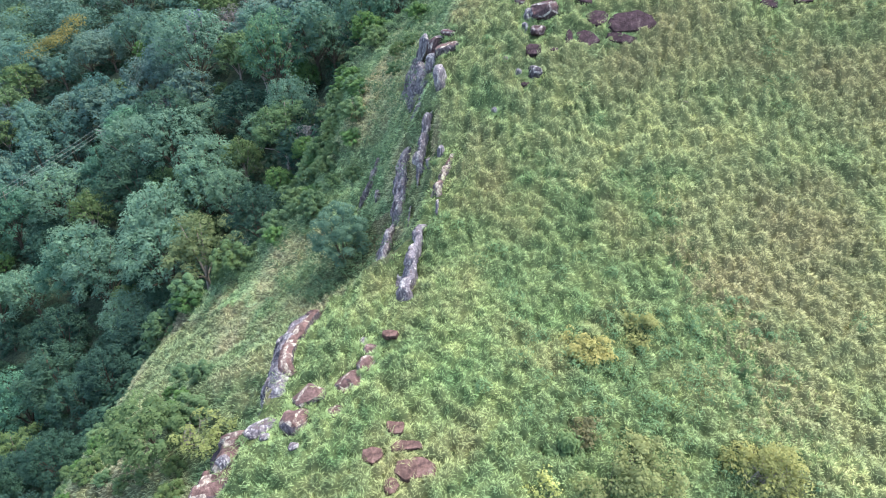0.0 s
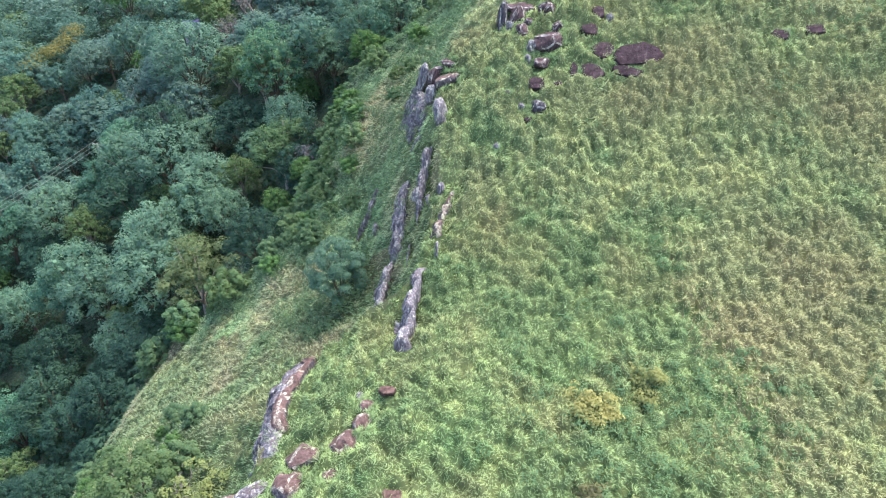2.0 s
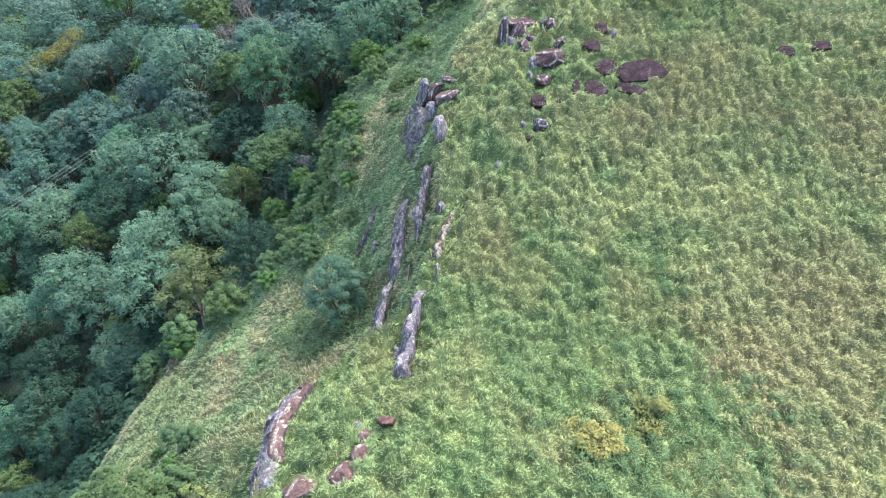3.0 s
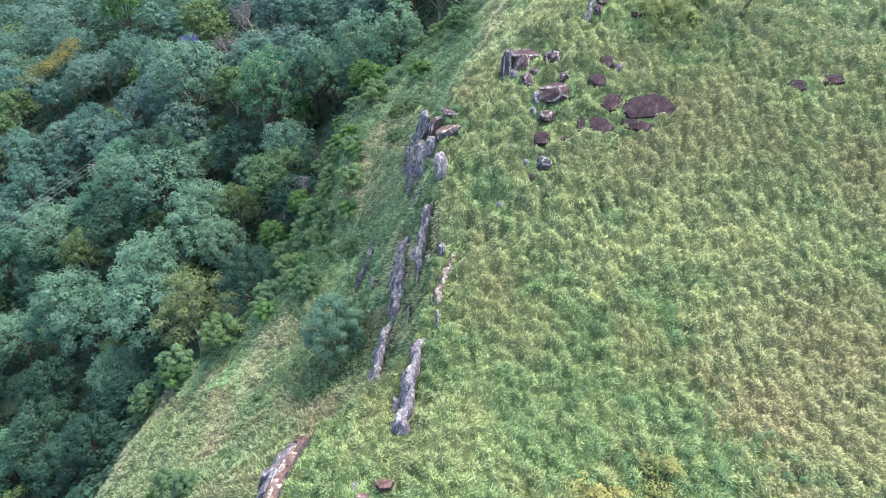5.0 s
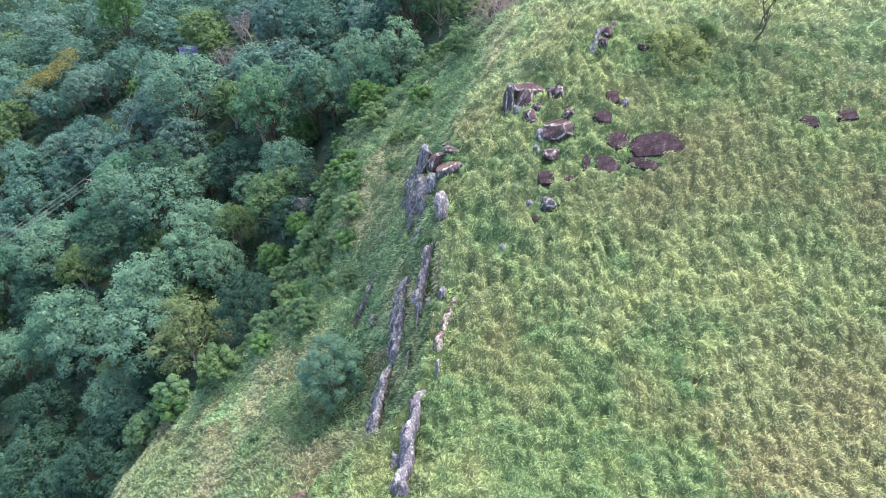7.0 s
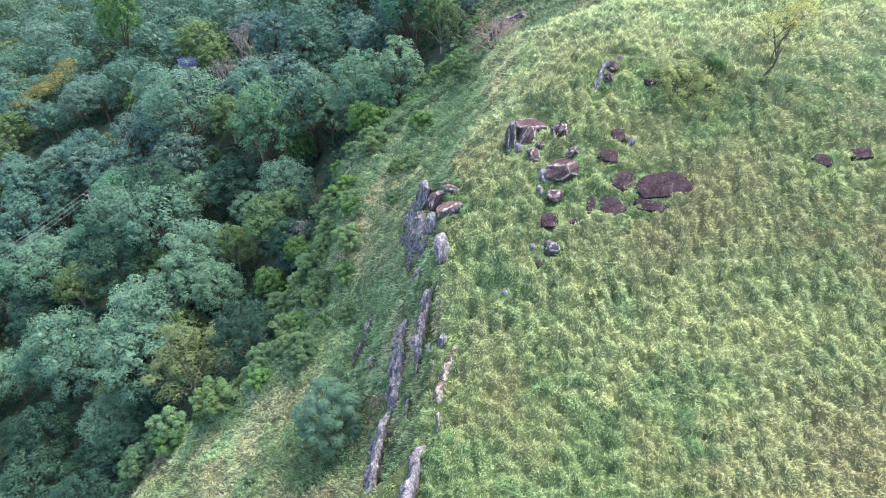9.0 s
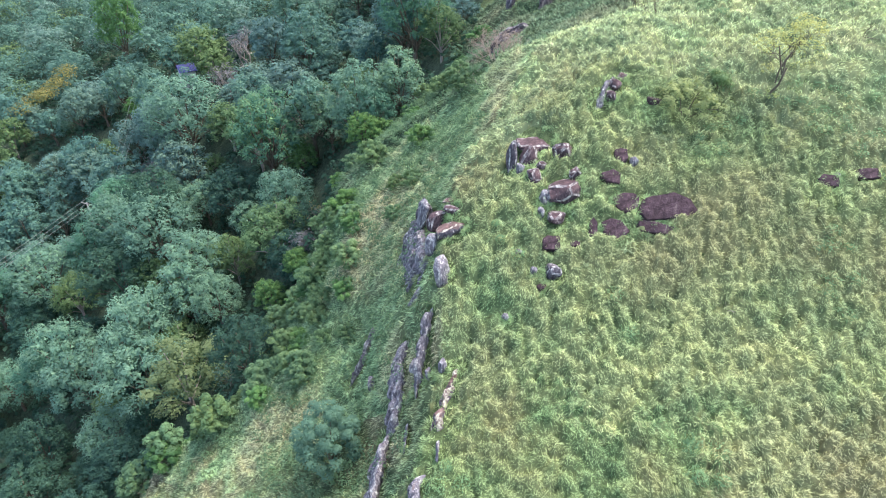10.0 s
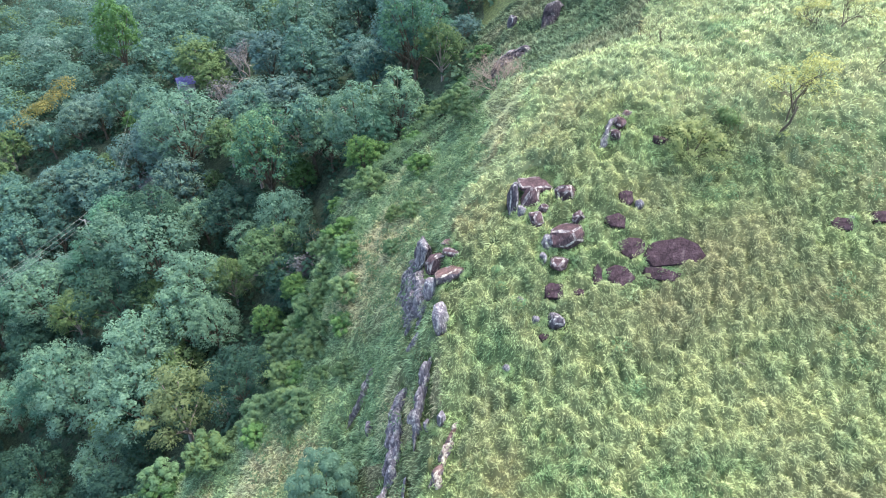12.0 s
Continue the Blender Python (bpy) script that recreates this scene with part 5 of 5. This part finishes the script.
for side in (-0.9, 0.0, 0.9):
    pts = []
    for a, b in zip(TOPS, TOPS[1:]):
        for k in range(8):
            t_ = k / 8
            pts.append(a.lerp(b, t_) + Vector((side, -0.37 * side, 0.12 - 0.03 * (b - a).length * 4 * t_ * (1 - t_) * 0.5)))
    pts.append(TOPS[-1] + Vector((side, -0.37 * side, 0.12)))
    v, f = tube(pts, [0.014] * len(pts), 5)
    tagged(mesh_object("power_cable", v, f, WIRE, True), "thin grey overhead power cable strung above the forest", "cable", "power cables")


# ---------------------------------------------------------------- houses among the far trees
PLASTER = plain("weathered_plaster", (0.42, 0.40, 0.38), 0.9)
SHEET = plain("pale_metal_sheet", (0.42, 0.43, 0.47), 0.7)
SHUTTER = plain("dark_shutter", (0.05, 0.05, 0.055), 0.7)
BLUE_SHEET = plain("violet_blue_metal_sheet", (0.10, 0.095, 0.24), 0.6)


def house(label, x, y, wide, deep, tall, rise, turn, roof_material):
    """A small house under a ridged roof of ribbed metal sheet."""
    ob = tagged(new("house"), label, "house", "far houses")
    ob.matrix_world = pose(x, y, float(height(x, y)) - 0.4, 0, 0, turn)
    bm = bmesh.new()
    bmesh.ops.create_cube(bm, size=1, matrix=Matrix.Translation((0, 0, tall / 2)) @ Matrix.Diagonal((wide, deep, tall, 1)))
    me = bpy.data.meshes.new("wall")
    bm.to_mesh(me)
    bm.free()
    me.materials.append(PLASTER)
    new("wall", me).parent = ob
    for side in (-1, 1):
        verts, faces, ribs = [], [], 24
        for i in range(ribs + 1):
            u = (i / ribs - 0.5) * (wide + 0.6)
            lift = 0.04 * (i % 2)
            verts += [(u, 0, tall + rise + lift), (u, side * (deep / 2 + 0.35), tall - 0.1 + lift), (u, 0, tall + rise + lift - 0.06), (u, side * (deep / 2 + 0.35), tall - 0.16 + lift)]
            if i:
                a = 4 * i
                faces += [(a - 4, a, a + 1, a - 3), (a - 2, a - 1, a + 3, a + 2), (a - 3, a + 1, a + 3, a - 1)]
        mesh_object("roof", verts, faces, roof_material, False, ob)
    for k in (-1, 1):
        v, f = tube([(k * wide * 0.25, -deep / 2 - 0.02, tall * 0.55), (k * wide * 0.25, -deep / 2 - 0.06, tall * 0.55)], [0.55, 0.5], 4)
        mesh_object("window", v, f, SHUTTER, False, ob)


house("pale metal-roofed hut half hidden by trees", -86.2, 163.0, 1.8, 1.6, 3.1, 0.5, 20, SHEET)
house("house with a violet-blue metal roof half hidden by trees", -45.6, 116.6, 2.4, 2.4, 3.6, 0.9, 35, BLUE_SHEET)
